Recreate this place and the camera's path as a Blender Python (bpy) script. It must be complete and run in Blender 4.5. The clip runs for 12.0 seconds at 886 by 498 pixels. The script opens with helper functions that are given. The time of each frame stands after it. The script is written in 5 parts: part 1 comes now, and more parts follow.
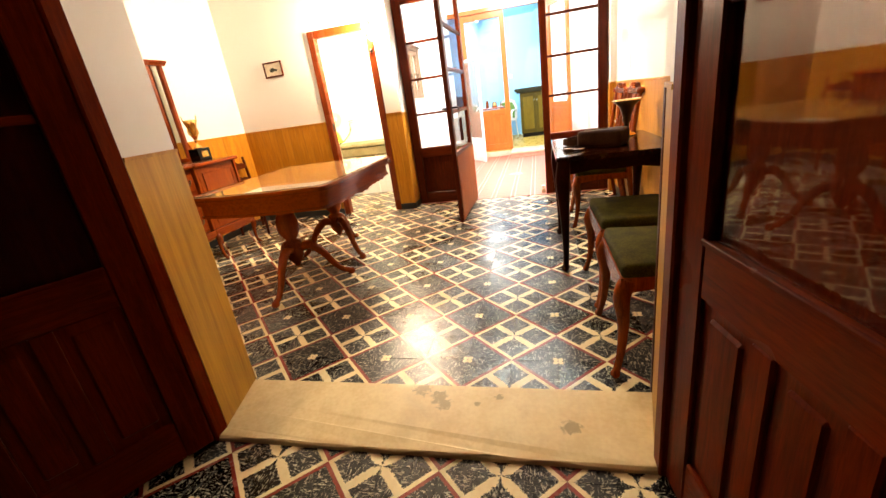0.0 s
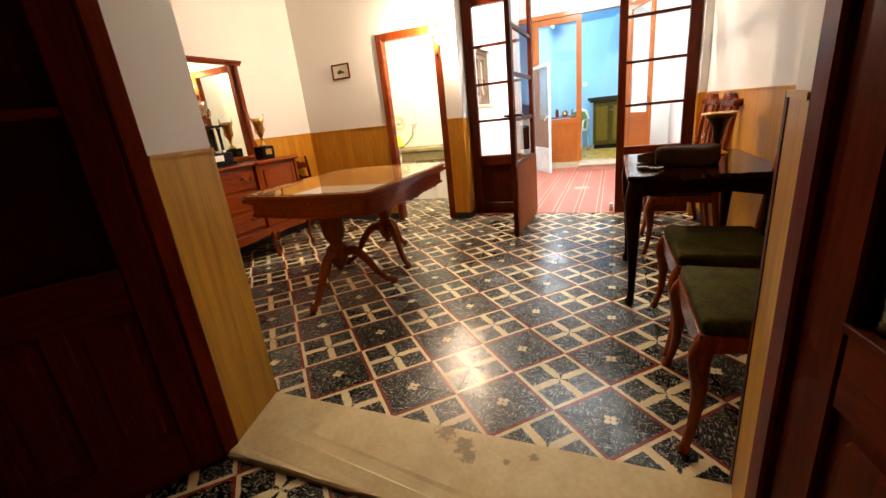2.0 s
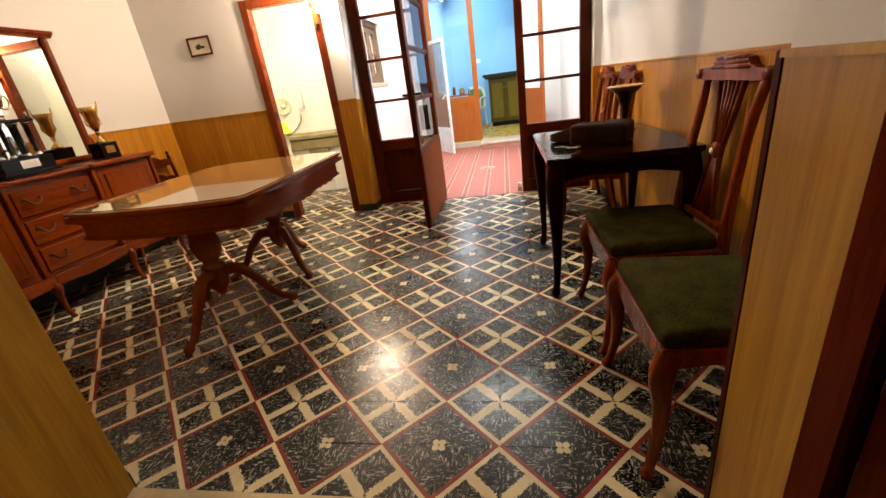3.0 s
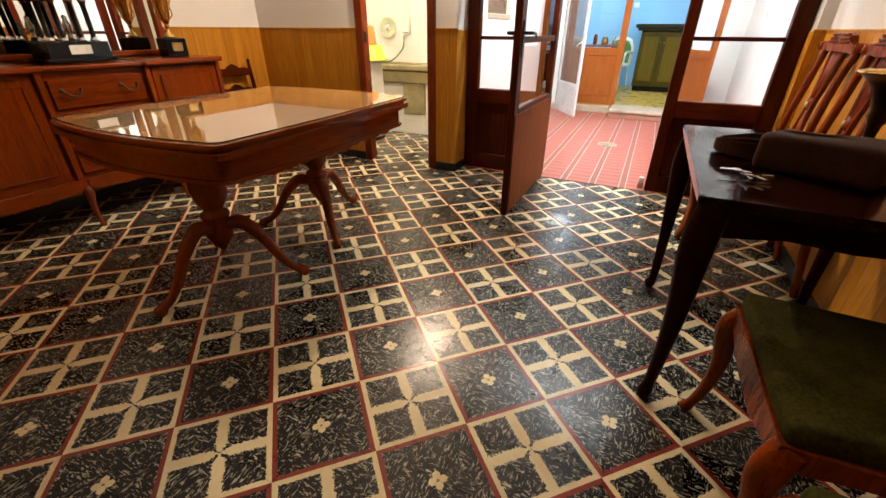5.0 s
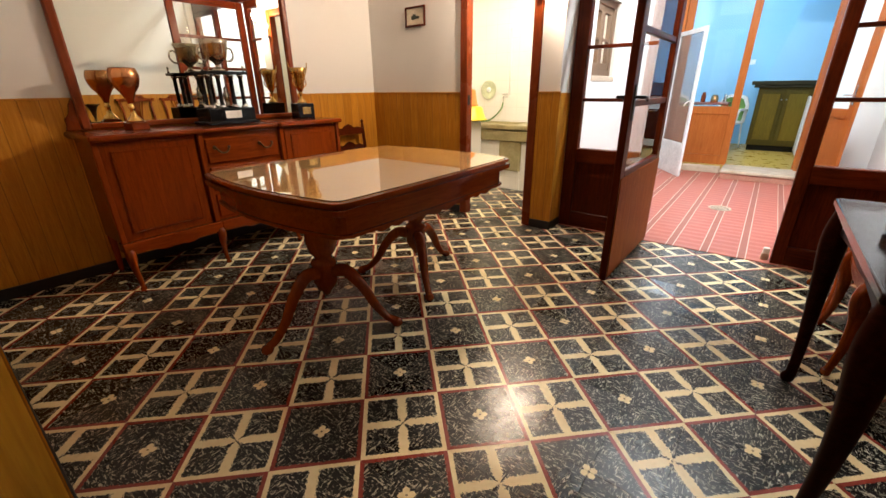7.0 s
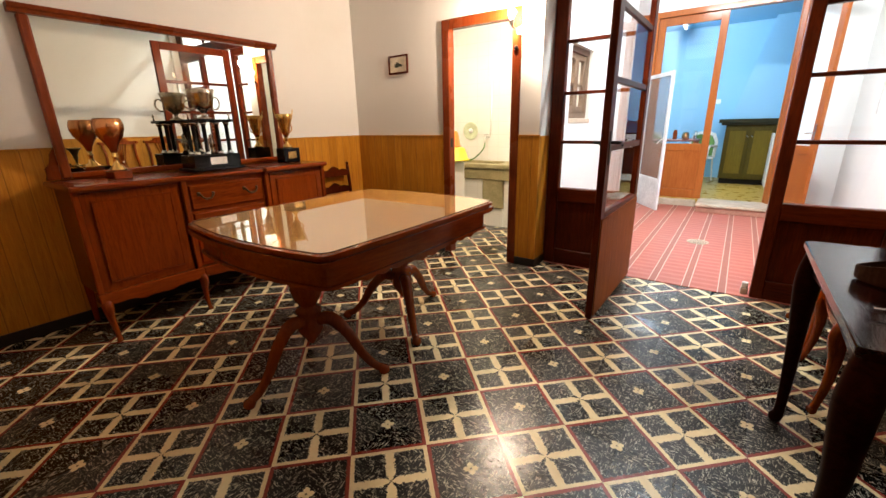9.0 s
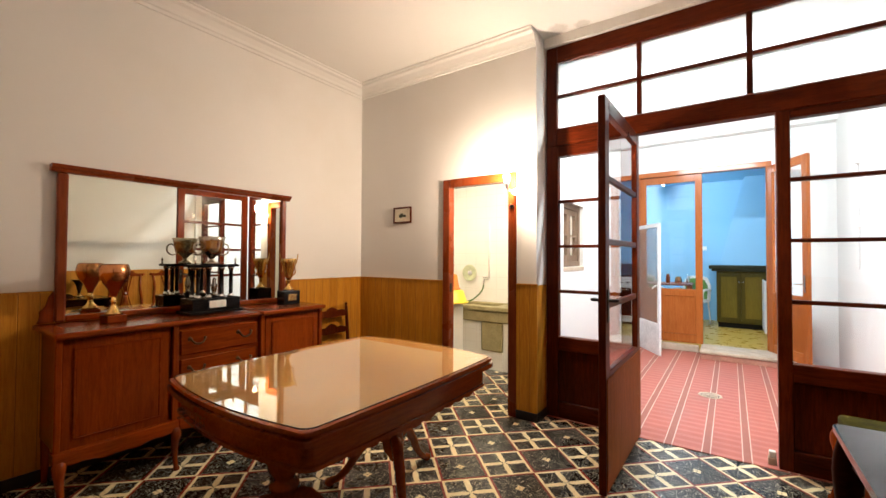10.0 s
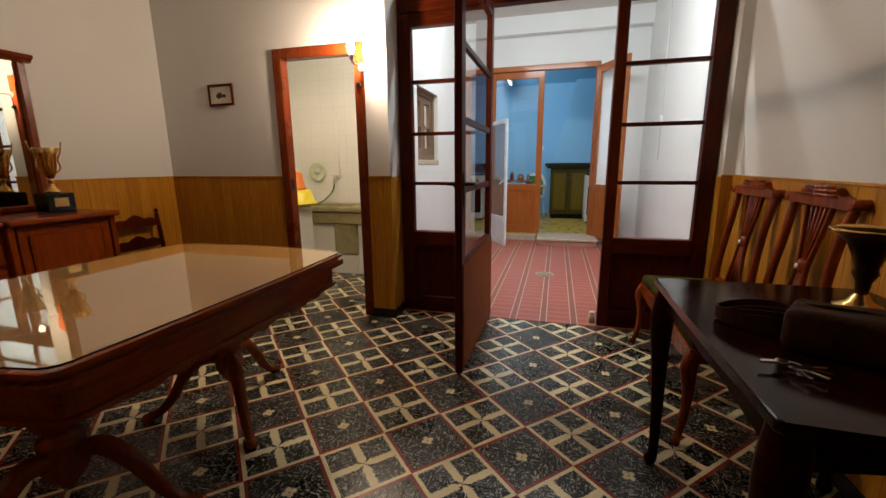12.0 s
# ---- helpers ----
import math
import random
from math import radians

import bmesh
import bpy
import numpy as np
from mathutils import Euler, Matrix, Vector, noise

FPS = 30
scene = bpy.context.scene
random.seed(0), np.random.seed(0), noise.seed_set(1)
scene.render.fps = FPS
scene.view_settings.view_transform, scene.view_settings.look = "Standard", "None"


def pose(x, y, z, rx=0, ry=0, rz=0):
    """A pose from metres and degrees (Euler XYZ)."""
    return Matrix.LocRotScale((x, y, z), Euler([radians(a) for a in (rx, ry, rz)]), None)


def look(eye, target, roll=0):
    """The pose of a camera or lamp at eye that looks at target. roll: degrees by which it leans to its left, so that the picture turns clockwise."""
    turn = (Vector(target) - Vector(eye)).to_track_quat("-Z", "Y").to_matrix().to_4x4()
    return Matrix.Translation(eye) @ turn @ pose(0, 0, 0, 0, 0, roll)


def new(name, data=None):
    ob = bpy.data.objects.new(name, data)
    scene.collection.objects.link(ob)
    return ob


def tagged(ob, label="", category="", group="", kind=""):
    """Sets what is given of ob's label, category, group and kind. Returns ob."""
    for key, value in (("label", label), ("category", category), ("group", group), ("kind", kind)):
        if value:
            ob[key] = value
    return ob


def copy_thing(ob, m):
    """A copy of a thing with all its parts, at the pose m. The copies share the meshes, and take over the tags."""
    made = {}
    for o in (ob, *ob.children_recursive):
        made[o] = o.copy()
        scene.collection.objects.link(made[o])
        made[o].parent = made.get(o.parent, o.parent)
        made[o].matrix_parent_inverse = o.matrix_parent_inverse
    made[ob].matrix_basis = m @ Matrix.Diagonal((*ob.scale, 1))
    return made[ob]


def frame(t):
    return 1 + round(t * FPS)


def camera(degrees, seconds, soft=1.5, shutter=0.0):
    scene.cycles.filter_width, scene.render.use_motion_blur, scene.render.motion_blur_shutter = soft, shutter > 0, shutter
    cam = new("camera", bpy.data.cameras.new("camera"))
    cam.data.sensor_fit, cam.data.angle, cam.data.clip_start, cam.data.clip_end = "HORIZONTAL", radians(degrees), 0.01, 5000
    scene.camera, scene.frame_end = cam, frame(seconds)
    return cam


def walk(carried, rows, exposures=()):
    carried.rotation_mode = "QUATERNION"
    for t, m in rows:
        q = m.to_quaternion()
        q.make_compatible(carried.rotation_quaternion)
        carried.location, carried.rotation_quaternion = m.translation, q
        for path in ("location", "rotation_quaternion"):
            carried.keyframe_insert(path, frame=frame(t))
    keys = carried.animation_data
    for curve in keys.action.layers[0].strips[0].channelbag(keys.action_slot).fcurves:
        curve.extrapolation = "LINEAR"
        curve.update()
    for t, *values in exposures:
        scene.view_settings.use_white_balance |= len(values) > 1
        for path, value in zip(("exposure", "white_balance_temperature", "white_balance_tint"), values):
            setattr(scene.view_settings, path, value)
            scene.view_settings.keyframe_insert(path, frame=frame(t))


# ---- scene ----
cam = camera(94.8, 12.0)
EXPOSURES = [(0, 1.07, 7450, 10), (0.5, 0.65, 7450, 10), (1, 0.4, 7400, 10), (1.5, 0.27, 7150, 10), (2.5, -0.02, 7000, 10), (3, -0.14, 6900, 10), (5, -0.19, 6750, 10), (6.5, -0.24, 6600, 10), (9, -0.23, 6550, 10), (10, -0.37, 6550, 10), (10.5, -0.87, 6600, 10), (11, -1.27, 6700, 10), (11.5, -1.55, 6750, 10), (12, -1.59, 6700, 10)]
PATH = [
    (0, (0.005, -0.077, 1.116), (-0.484, 1.742, 0.446), -8.1),
    (0.5, (0.058, -0.047, 1.076), (-0.216, 1.794, 0.345), -6.5),
    (1, (0.078, 0.003, 1.077), (-0.414, 1.811, 0.377), -6.8),
    (1.5, (0.05, 0.037, 1.105), (-0.699, 1.792, 0.506), -5.7),
    (2, (0.017, 0.147, 1.107), (-0.743, 1.893, 0.495), -6.1),
    (2.5, (-0.094, 0.298, 1.112), (-0.582, 2.103, 0.403), -8.5),
    (2.8, (-0.107, 0.379, 1.097), (-0.469, 2.191, 0.332), -7.0),
    (3, (-0.08, 0.486, 1.102), (-0.424, 2.311, 0.359), -7.7),
    (3.2, (-0.035, 0.639, 1.107), (-0.337, 2.475, 0.374), -4.8),
    (4.8, (-0.069, 1.251, 1.076), (-0.7, 2.927, 0.186), 1.6),
    (5, (-0.069, 1.263, 1.075), (-0.824, 2.855, 0.127), 0.3),
    (5.5, (-0.071, 1.271, 1.076), (-0.867, 2.843, 0.13), 0.7),
    (6, (-0.091, 1.271, 1.083), (-0.943, 2.832, 0.168), 0.6),
    (6.5, (-0.121, 1.276, 1.108), (-1.198, 2.78, 0.35), -0.8),
    (6.7, (-0.141, 1.264, 1.109), (-1.277, 2.735, 0.371), -0.7),
    (8.3, (-0.173, 1.28, 1.142), (-1.3, 2.777, 0.443), -0.5),
    (8.5, (-0.163, 1.281, 1.146), (-1.254, 2.796, 0.431), -0.7),
    (9, (-0.163, 1.276, 1.17), (-1.275, 2.833, 0.589), -1.1),
    (9.5, (-0.175, 1.298, 1.24), (-1.326, 2.911, 0.971), -0.7),
    (10, (-0.189, 1.32, 1.294), (-1.343, 2.953, 1.336), 0.3),
    (10.5, (-0.189, 1.327, 1.356), (-1.317, 2.955, 1.636), 1.9),
    (11, (-0.183, 1.334, 1.336), (-1.178, 3.054, 1.566), 2.9),
    (11.5, (-0.225, 1.379, 1.276), (-0.936, 3.248, 1.257), 1.0),
    (12, (-0.283, 1.593, 1.159), (-0.805, 3.481, 0.756), -0.5),
]
walk(cam, [(t, look(eye, target, roll)) for t, eye, target, roll in PATH], EXPOSURES)

from math import cos, pi, sin

# ---- light ----
world = bpy.data.worlds.new("world")
scene.world = world
world.use_nodes = True
world.node_tree.nodes["Background"].inputs[0].default_value = (0.5, 0.6, 0.8, 1)
world.node_tree.nodes["Background"].inputs[1].default_value = 0.01
scene.view_settings.exposure = 0.0


def lamp(name, kind, at, watts, color, size=0.1, aim=None):
    d = bpy.data.lights.new(name, kind)
    d.energy, d.color = watts, color
    if kind == "AREA":
        d.shape, d.size, d.size_y = "RECTANGLE", size[0], size[1]
    else:
        d.shadow_soft_size = size
    ob = new(name, d)
    ob.matrix_basis = look(at, aim) if aim else pose(*at)
    return ob


WARM = (1.0, 0.785, 0.595)
SCONCE, GLOBE, BATH = 4400, 3.2, 290         # glow of the lit bulbs
# Added area lamp that brightens the patio; its real source is unknown.
lamp("added_patio_light", "AREA", (-0.4, 5.08, 3.09), 165, (0.88, 0.955, 1.0), (1.2, 0.12), (-0.4, 6.8, 0.6))

# ---- materials ----


class Ex:
    """A value in a node tree that can be reckoned with."""

    def __init__(self, nt, sock):
        self.nt, self.s = nt, sock

    def op(self, kind, *others, clamp=False):
        n = self.nt.nodes.new("ShaderNodeMath")
        n.operation, n.use_clamp = kind, clamp
        for i, o in enumerate((self, *others)):
            if isinstance(o, Ex):
                self.nt.links.new(o.s, n.inputs[i])
            else:
                n.inputs[i].default_value = o
        return Ex(self.nt, n.outputs[0])

    def __add__(self, o): return self.op("ADD", o)
    def __sub__(self, o): return self.op("SUBTRACT", o)
    def __mul__(self, o): return self.op("MULTIPLY", o)
    def __lt__(self, o): return self.op("LESS_THAN", o)
    def __gt__(self, o): return self.op("GREATER_THAN", o)
    def abs(self): return self.op("ABSOLUTE")
    def frac(self): return self.op("FRACT")
    def floor(self): return self.op("FLOOR")
    def max(self, o): return self.op("MAXIMUM", o)
    def min(self, o): return self.op("MINIMUM", o)
    def ramp(self, a, b):
        n = self.nt.nodes.new("ShaderNodeMapRange")
        n.interpolation_type = "SMOOTHSTEP"
        self.nt.links.new(self.s, n.inputs[0])
        n.inputs[1].default_value, n.inputs[2].default_value = a, b
        return Ex(self.nt, n.outputs[0])


class Mat:
    def __init__(self, name, color=(0.5, 0.5, 0.5), rough=0.5, metal=0.0, coat=0.0, **more):
        self.m = bpy.data.materials.new(name)
        self.m.use_nodes = True
        self.nt = self.m.node_tree
        self.b = self.nt.nodes["Principled BSDF"]
        self.put("Base Color", (*color, 1) if isinstance(color, tuple) else color)
        self.put("Roughness", rough)
        self.put("Metallic", metal)
        self.put("Coat Weight", coat)
        for k, v in more.items():
            self.put(k.replace("_", " "), v)

    def put(self, name, v):
        if isinstance(v, Ex):
            v = v.s
        if isinstance(v, bpy.types.NodeSocket):
            self.nt.links.new(v, self.b.inputs[name])
        else:
            self.b.inputs[name].default_value = v

    def node(self, kind, **ins):
        n = self.nt.nodes.new(kind)
        for k, v in ins.items():
            k = k.replace("_", " ")
            if isinstance(v, Ex):
                v = v.s
            if isinstance(v, bpy.types.NodeSocket):
                self.nt.links.new(v, n.inputs[k])
            else:
                n.inputs[k].default_value = v
        return n

    def where(self, local=False, scale=(1, 1, 1)):
        s = self.node("ShaderNodeTexCoord").outputs["Object"] if local else self.node("ShaderNodeNewGeometry").outputs["Position"]
        n = self.node("ShaderNodeMapping", Vector=s)
        n.inputs["Scale"].default_value = scale
        return n.outputs[0]

    def noise(self, vec, scale=5.0, detail=4.0, distortion=0.0, rough=0.5):
        return Ex(self.nt, self.node("ShaderNodeTexNoise", Vector=vec, Scale=scale, Detail=detail, Distortion=distortion, Roughness=rough).outputs[0])

    def mix(self, f, a, b, kind="MIX"):
        n = self.nt.nodes.new("ShaderNodeMix")
        n.data_type, n.blend_type = "RGBA", kind
        for i, v in ((0, f), (6, a), (7, b)):
            if isinstance(v, Ex):
                v = v.s
            if isinstance(v, bpy.types.NodeSocket):
                self.nt.links.new(v, n.inputs[i])
            else:
                n.inputs[i].default_value = (*v, 1) if isinstance(v, tuple) else v
        return n.outputs[2]

    def bump(self, h, dist=0.001, strength=1.0):
        n = self.node("ShaderNodeBump", Height=h, Distance=dist, Strength=strength)
        self.put("Normal", n.outputs[0])


def wood(name, dark, light, rough=0.3, coat=0.3, grain=(1, 14, 14), local=True, wear=0.0, axis_scale=6.0, spec=0.18):
    """Figured, varnished wood; the grain runs along the axis with the smallest scale."""
    k = Mat(name, rough=rough, coat=coat, Specular_IOR_Level=spec)
    p = k.where(local, grain)
    rnd = Ex(k.nt, k.node("ShaderNodeObjectInfo").outputs["Random"])
    a = k.noise(p, axis_scale, 5, 1.2)
    fine = k.noise(p, axis_scale * 7, 3, 0.3)
    blot = k.noise(k.where(local), 2.2, 3)
    f = (a * 0.6 + fine * 0.35 + blot * 0.3 + rnd * 0.16 - 0.2).ramp(0.18, 0.85)
    col = k.mix(f, dark, light)
    if wear:
        w = k.noise(k.where(local), 26, 6).ramp(0.62, 0.78)
        col = k.mix(w * wear, col, tuple(min(1, c * 1.9 + 0.03) for c in light))
    k.put("Base Color", col)
    k.put("Roughness", blot * 0.25 + (rough - 0.1))
    k.put("Coat Roughness", 0.12)
    k.bump(fine, 0.0006, 0.35)
    return k.m


def paint(name, color, rough=0.6, stain=(0.4, 0.33, 0.22), amount=0.12, relief=0.0012, scale=3.0, spots=()):
    k = Mat(name, rough=rough)
    p = k.where()
    n = k.noise(p, scale, 5)
    dirt = k.noise(p, 0.9, 6).ramp(0.48, 0.8)
    col = k.mix(n * 0.12, color, tuple(c * 0.86 for c in color))
    col = k.mix(dirt * amount, col, tuple(c * s * 1.6 for c, s in zip(color, stain)))
    if spots:
        col = k.mix(stain_at(k, spots, 0.8) * 0.3, col, (0.10, 0.085, 0.06))
    k.put("Base Color", col)
    h = k.noise(p, 55, 4) * 0.5 + k.noise(p, 6, 3) * 0.45
    k.bump(h, relief, 0.5)
    return k.m


def stain_at(k, spots, reach):
    """A ragged blotch mask round the given places."""
    pos = k.node("ShaderNodeNewGeometry").outputs["Position"]
    rag = k.noise(pos, 34, 5, 0.8)
    out = None
    for at, r in spots:
        d = k.node("ShaderNodeVectorMath", Vector=pos)
        d.operation = "DISTANCE"
        d.inputs[1].default_value = at
        m = (Ex(k.nt, d.outputs["Value"]) * (1 / r) + (rag - 0.5) * reach).ramp(0.95, 0.45)
        out = m if out is None else out.max(m)
    return out


def plain(name, color, rough=0.5, metal=0.0, coat=0.0, grain=40.0, vary=0.18, relief=0.0, **more):
    """A material with slight uneven colour and gloss, in the thing's own space."""
    k = Mat(name, rough=rough, metal=metal, coat=coat, **more)
    p = k.where(True)
    n = k.noise(p, grain, 4)
    m = k.noise(p, grain / 9, 3)
    k.put("Base Color", k.mix((n * 0.5 + m * 0.5).ramp(0.3, 0.7), tuple(c * (1 - vary) for c in color), tuple(min(1, c * (1 + vary)) for c in color)))
    k.put("Roughness", m * 0.2 + (rough - 0.1))
    if relief:
        k.bump(n, relief, 0.6)
    return k.m


H = 0.2                                  # tile side
TX, TY = -0.368, 1.669                   # a corner of the tile grid


def tile_floor():
    """Cement tiles: chequered squares on the slant, black with a flower in a red band, or with four cream petals in a cream band."""
    k = Mat("patterned_cement_tile", rough=0.22, Specular_IOR_Level=0.36)
    pos = k.node("ShaderNodeNewGeometry").outputs["Position"]
    xyz = k.node("ShaderNodeSeparateXYZ", Vector=pos)
    x, y = Ex(k.nt, xyz.outputs[0]) - TX, Ex(k.nt, xyz.outputs[1]) - TY
    u, v = (x + y) * (0.5 / H), (y - x) * (0.5 / H)
    par = ((u.floor() + v.floor()) * 0.5).frac() * 2.0
    is_cross = par > 0.5
    jag = (k.noise(pos, 95, 2, 1.5) - 0.5) * 0.075
    jag2 = (k.noise(pos, 210, 2) - 0.5) * 0.03
    cu, cv = (u.frac() - 0.5).abs(), (v.frac() - 0.5).abs()
    edge = cu.max(cv) + jag * 0.55 + jag2
    red = (edge > 0.452)
    cream_edge = (edge > 0.445)
    big, small = cu.max(cv), cu.min(cv)
    half = (big * 0.55 + 0.004).min(0.060) + jag * 0.6 + (k.noise(pos, 130, 1) - 0.5) * 0.06
    petal = (small < half)
    # small flower: four round petals
    fl_half = (big * 1.6 - 0.004).min(0.038).min((big * -1.4) + 0.142)
    flower = (small < fl_half + jag2 * 0.5)
    centre = (big < 0.012)
    # pale flecks in short strokes that lie one way or the other by patches
    one = k.noise(k.where(False, (48, 165, 1)), 1.0, 2.5, 1.1).ramp(0.56, 0.62)
    two = k.noise(k.where(False, (165, 48, 1)), 1.0, 2.5, 1.1).ramp(0.56, 0.62)
    way = k.noise(pos, 13, 2, 0.6).ramp(0.47, 0.53)
    streak = one * way + two * (way * -1.0 + 1.0)
    streak = streak * (k.noise(pos, 22, 2) * 0.9 + 0.35)
    black = k.mix(streak * 0.9, (0.004, 0.0042, 0.0035), (0.66, 0.61, 0.47))
    cream_n = k.noise(pos, 45, 4)
    cream = k.mix(cream_n, (0.76, 0.61, 0.33), (0.91, 0.80, 0.51))
    redc = k.mix(cream_n, (0.20, 0.022, 0.014), (0.31, 0.05, 0.03))
    a = k.mix(red, k.mix(flower, black, k.mix(centre, cream, (0.2, 0.15, 0.08))), redc)
    b = k.mix((petal.max(cream_edge)), black, cream)
    col = k.mix(is_cross, a, b)
    wear = k.noise(pos, 1.7, 6).ramp(0.45, 0.8)
    rnd = Ex(k.nt, k.node("ShaderNodeObjectInfo").outputs["Random"])
    col = k.mix(wear * 0.02 + rnd * 0.01, col, (0.16, 0.14, 0.11))
    k.put("Base Color", col)
    k.put("Roughness", wear * 0.14 + rnd * 0.09 + k.noise(pos, 30, 3) * 0.12 + 0.17)
    k.bump(k.noise(pos, 7, 2) * 1.0 + k.noise(pos, 160, 2) * 0.04, 0.0022, 0.22)
    return k.m


def dado():
    """Oak-patterned wall boarding with upright grooves every 9 cm."""
    k = Mat("oak_wall_boarding", rough=0.4, Specular_IOR_Level=0.2)
    pos = k.node("ShaderNodeNewGeometry").outputs["Position"]
    xyz = k.node("ShaderNodeSeparateXYZ", Vector=pos)
    s = Ex(k.nt, xyz.outputs[0]) + Ex(k.nt, xyz.outputs[1])
    w = (s * (1 / 0.09))
    board = w.floor()
    d = (w.frac() - 0.5).abs()
    groove = d.ramp(0.465, 0.495)
    comb = k.node("ShaderNodeCombineXYZ", X=s * 16 + board * 3.7, Y=board * 1.3, Z=Ex(k.nt, xyz.outputs[2]) * 1.1)
    g = k.noise(comb.outputs[0], 2.6, 5, 1.4)
    fine = k.noise(comb.outputs[0], 17, 3)
    tone = k.noise(k.node("ShaderNodeCombineXYZ", X=board * 7.3).outputs[0], 3.0, 0)
    f = (g * 0.55 + fine * 0.3 + tone * 0.35 - 0.1).ramp(0.2, 0.8)
    col = k.mix(f, (0.34, 0.12, 0.008), (0.60, 0.275, 0.030))
    col = k.mix(groove * 0.55, col, (0.09, 0.04, 0.012))
    k.put("Base Color", col)
    k.bump(groove * -1.0 + fine * 0.08, 0.002, 0.7)
    return k.m


def stone(name, a, b, rough=0.5, stains=0.5, spots=()):
    k = Mat(name, rough=rough, Specular_IOR_Level=0.25)
    p = k.where()
    n = k.noise(p, 9, 7)
    m = k.noise(p, 60, 4)
    s = k.noise(p, 3.2, 6, 0.6).ramp(0.56, 0.72)
    col = k.mix((n * 0.6 + m * 0.4).ramp(0.3, 0.7), a, b)
    col = k.mix(s * stains, col, tuple(c * 0.55 for c in a))
    if spots:
        col = k.mix(stain_at(k, spots, 2.6) * 0.8, col, tuple(c * 0.42 for c in a))
    k.put("Base Color", col)
    k.put("Roughness", n * 0.3 + (rough - 0.15))
    k.bump(m * 0.4 + n, 0.0015, 0.5)
    return k.m


def patio_tiles():
    """Ribbed red tiles with lengthwise dark strips edged by white lines."""
    k = Mat("ribbed_red_tile", rough=0.5)
    pos = k.node("ShaderNodeNewGeometry").outputs["Position"]
    xyz = k.node("ShaderNodeSeparateXYZ", Vector=pos)
    x, y = Ex(k.nt, xyz.outputs[0]), Ex(k.nt, xyz.outputs[1])
    w = ((x + 0.335) * (1 / 0.224) + 0.5).frac()
    d = (w - 0.5).abs() * 0.224
    white = (d < 0.027) * (d > 0.0205)
    strip = d < 0.021
    rib = ((y * (1 / 0.1)).frac() - 0.5).abs().ramp(0.15, 0.5)
    joint = ((y * (1 / 0.2)).frac() - 0.5).abs().ramp(0.485, 0.498)
    n = k.noise(pos, 12, 5)
    blot = k.noise(pos, 2.3, 5)
    col = k.mix(n, (0.34, 0.075, 0.05), (0.47, 0.135, 0.095))
    col = k.mix(rib * 0.5, col, (0.55, 0.20, 0.15))
    col = k.mix(strip, col, k.mix(n, (0.27, 0.075, 0.05), (0.37, 0.125, 0.085)))
    col = k.mix(white, col, (0.62, 0.47, 0.38))
    col = k.mix(joint * 0.5, col, (0.25, 0.1, 0.08))
    col = k.mix(blot.ramp(0.5, 0.8) * 0.25, col, (0.3, 0.17, 0.13))
    k.put("Base Color", col)
    k.bump(rib * (strip * -1.0 + 1.0) - joint, 0.0018, 0.5)
    return k.m


def wall_tiles():
    """Glazed cream wall tiles, 15 cm, with fine joints."""
    k = Mat("glazed_cream_wall_tile", rough=0.16, coat=0.3)
    pos = k.node("ShaderNodeNewGeometry").outputs["Position"]
    xyz = k.node("ShaderNodeSeparateXYZ", Vector=pos)
    s = Ex(k.nt, xyz.outputs[0]) + Ex(k.nt, xyz.outputs[1])
    a = ((s * (1 / 0.15)).frac() - 0.5).abs()
    b = ((Ex(k.nt, xyz.outputs[2]) * (1 / 0.15)).frac() - 0.5).abs()
    j = a.max(b).ramp(0.478, 0.495)
    n = k.noise(pos, 4, 4)
    col = k.mix(n, (0.80, 0.77, 0.68), (0.86, 0.84, 0.76))
    col = k.mix(j * 0.3, col, (0.52, 0.47, 0.36))
    k.put("Base Color", col)
    k.bump(j * -1.0 + k.noise(pos, 10, 2) * 0.3, 0.0012, 0.5)
    return k.m


def glass(name, rough=0.0, tint=(1, 1, 1)):
    return Mat(name, tint, rough, Transmission_Weight=1.0, IOR=1.45).m


def glow(name, color, strength):
    k = Mat(name, color, 0.4)
    k.put("Emission Color", (*color, 1))
    k.put("Emission Strength", strength)
    return k.m


M_TILE, M_DADO, M_PATIO, M_WTILE = tile_floor(), dado(), patio_tiles(), wall_tiles()
M_WALL = paint("white_plaster", (0.69, 0.67, 0.64), 0.62, amount=0.2)
M_CEIL = paint("ceiling_plaster", (0.68, 0.66, 0.63), 0.7, amount=0.12, spots=[((-1.3, 4.46, 3.12), 0.10), ((-1.12, 4.5, 3.12), 0.08), ((0.62, 4.44, 3.1), 0.08)])
M_PATIOWALL = paint("patio_whitewash", (0.80, 0.82, 0.81), 0.7, amount=0.1, relief=0.002)
# Made-up hall colour: dark brown so the unseen walls stay dark behind the glass.
M_HALL = paint("unseen_hall_dark_brown", (0.11, 0.022, 0.008), 0.5)
M_BLUE = paint("blue_wall_paint", (0.27, 0.56, 0.78), 0.55, amount=0.08)
M_SILL = stone("cream_limestone", (0.70, 0.54, 0.27), (0.84, 0.70, 0.41), 0.42, 0.25, [((-0.52, 1.235, 0.022), 0.05), ((-0.44, 1.19, 0.022), 0.045), ((-0.41, 1.15, 0.022), 0.035), ((-0.2, 1.2, 0.022), 0.018), ((-0.28, 1.16, 0.022), 0.014), ((0.06, 1.07, 0.022), 0.04)])
M_STEP = stone("worn_step_stone", (0.42, 0.33, 0.24), (0.58, 0.49, 0.38), 0.6, 0.5)
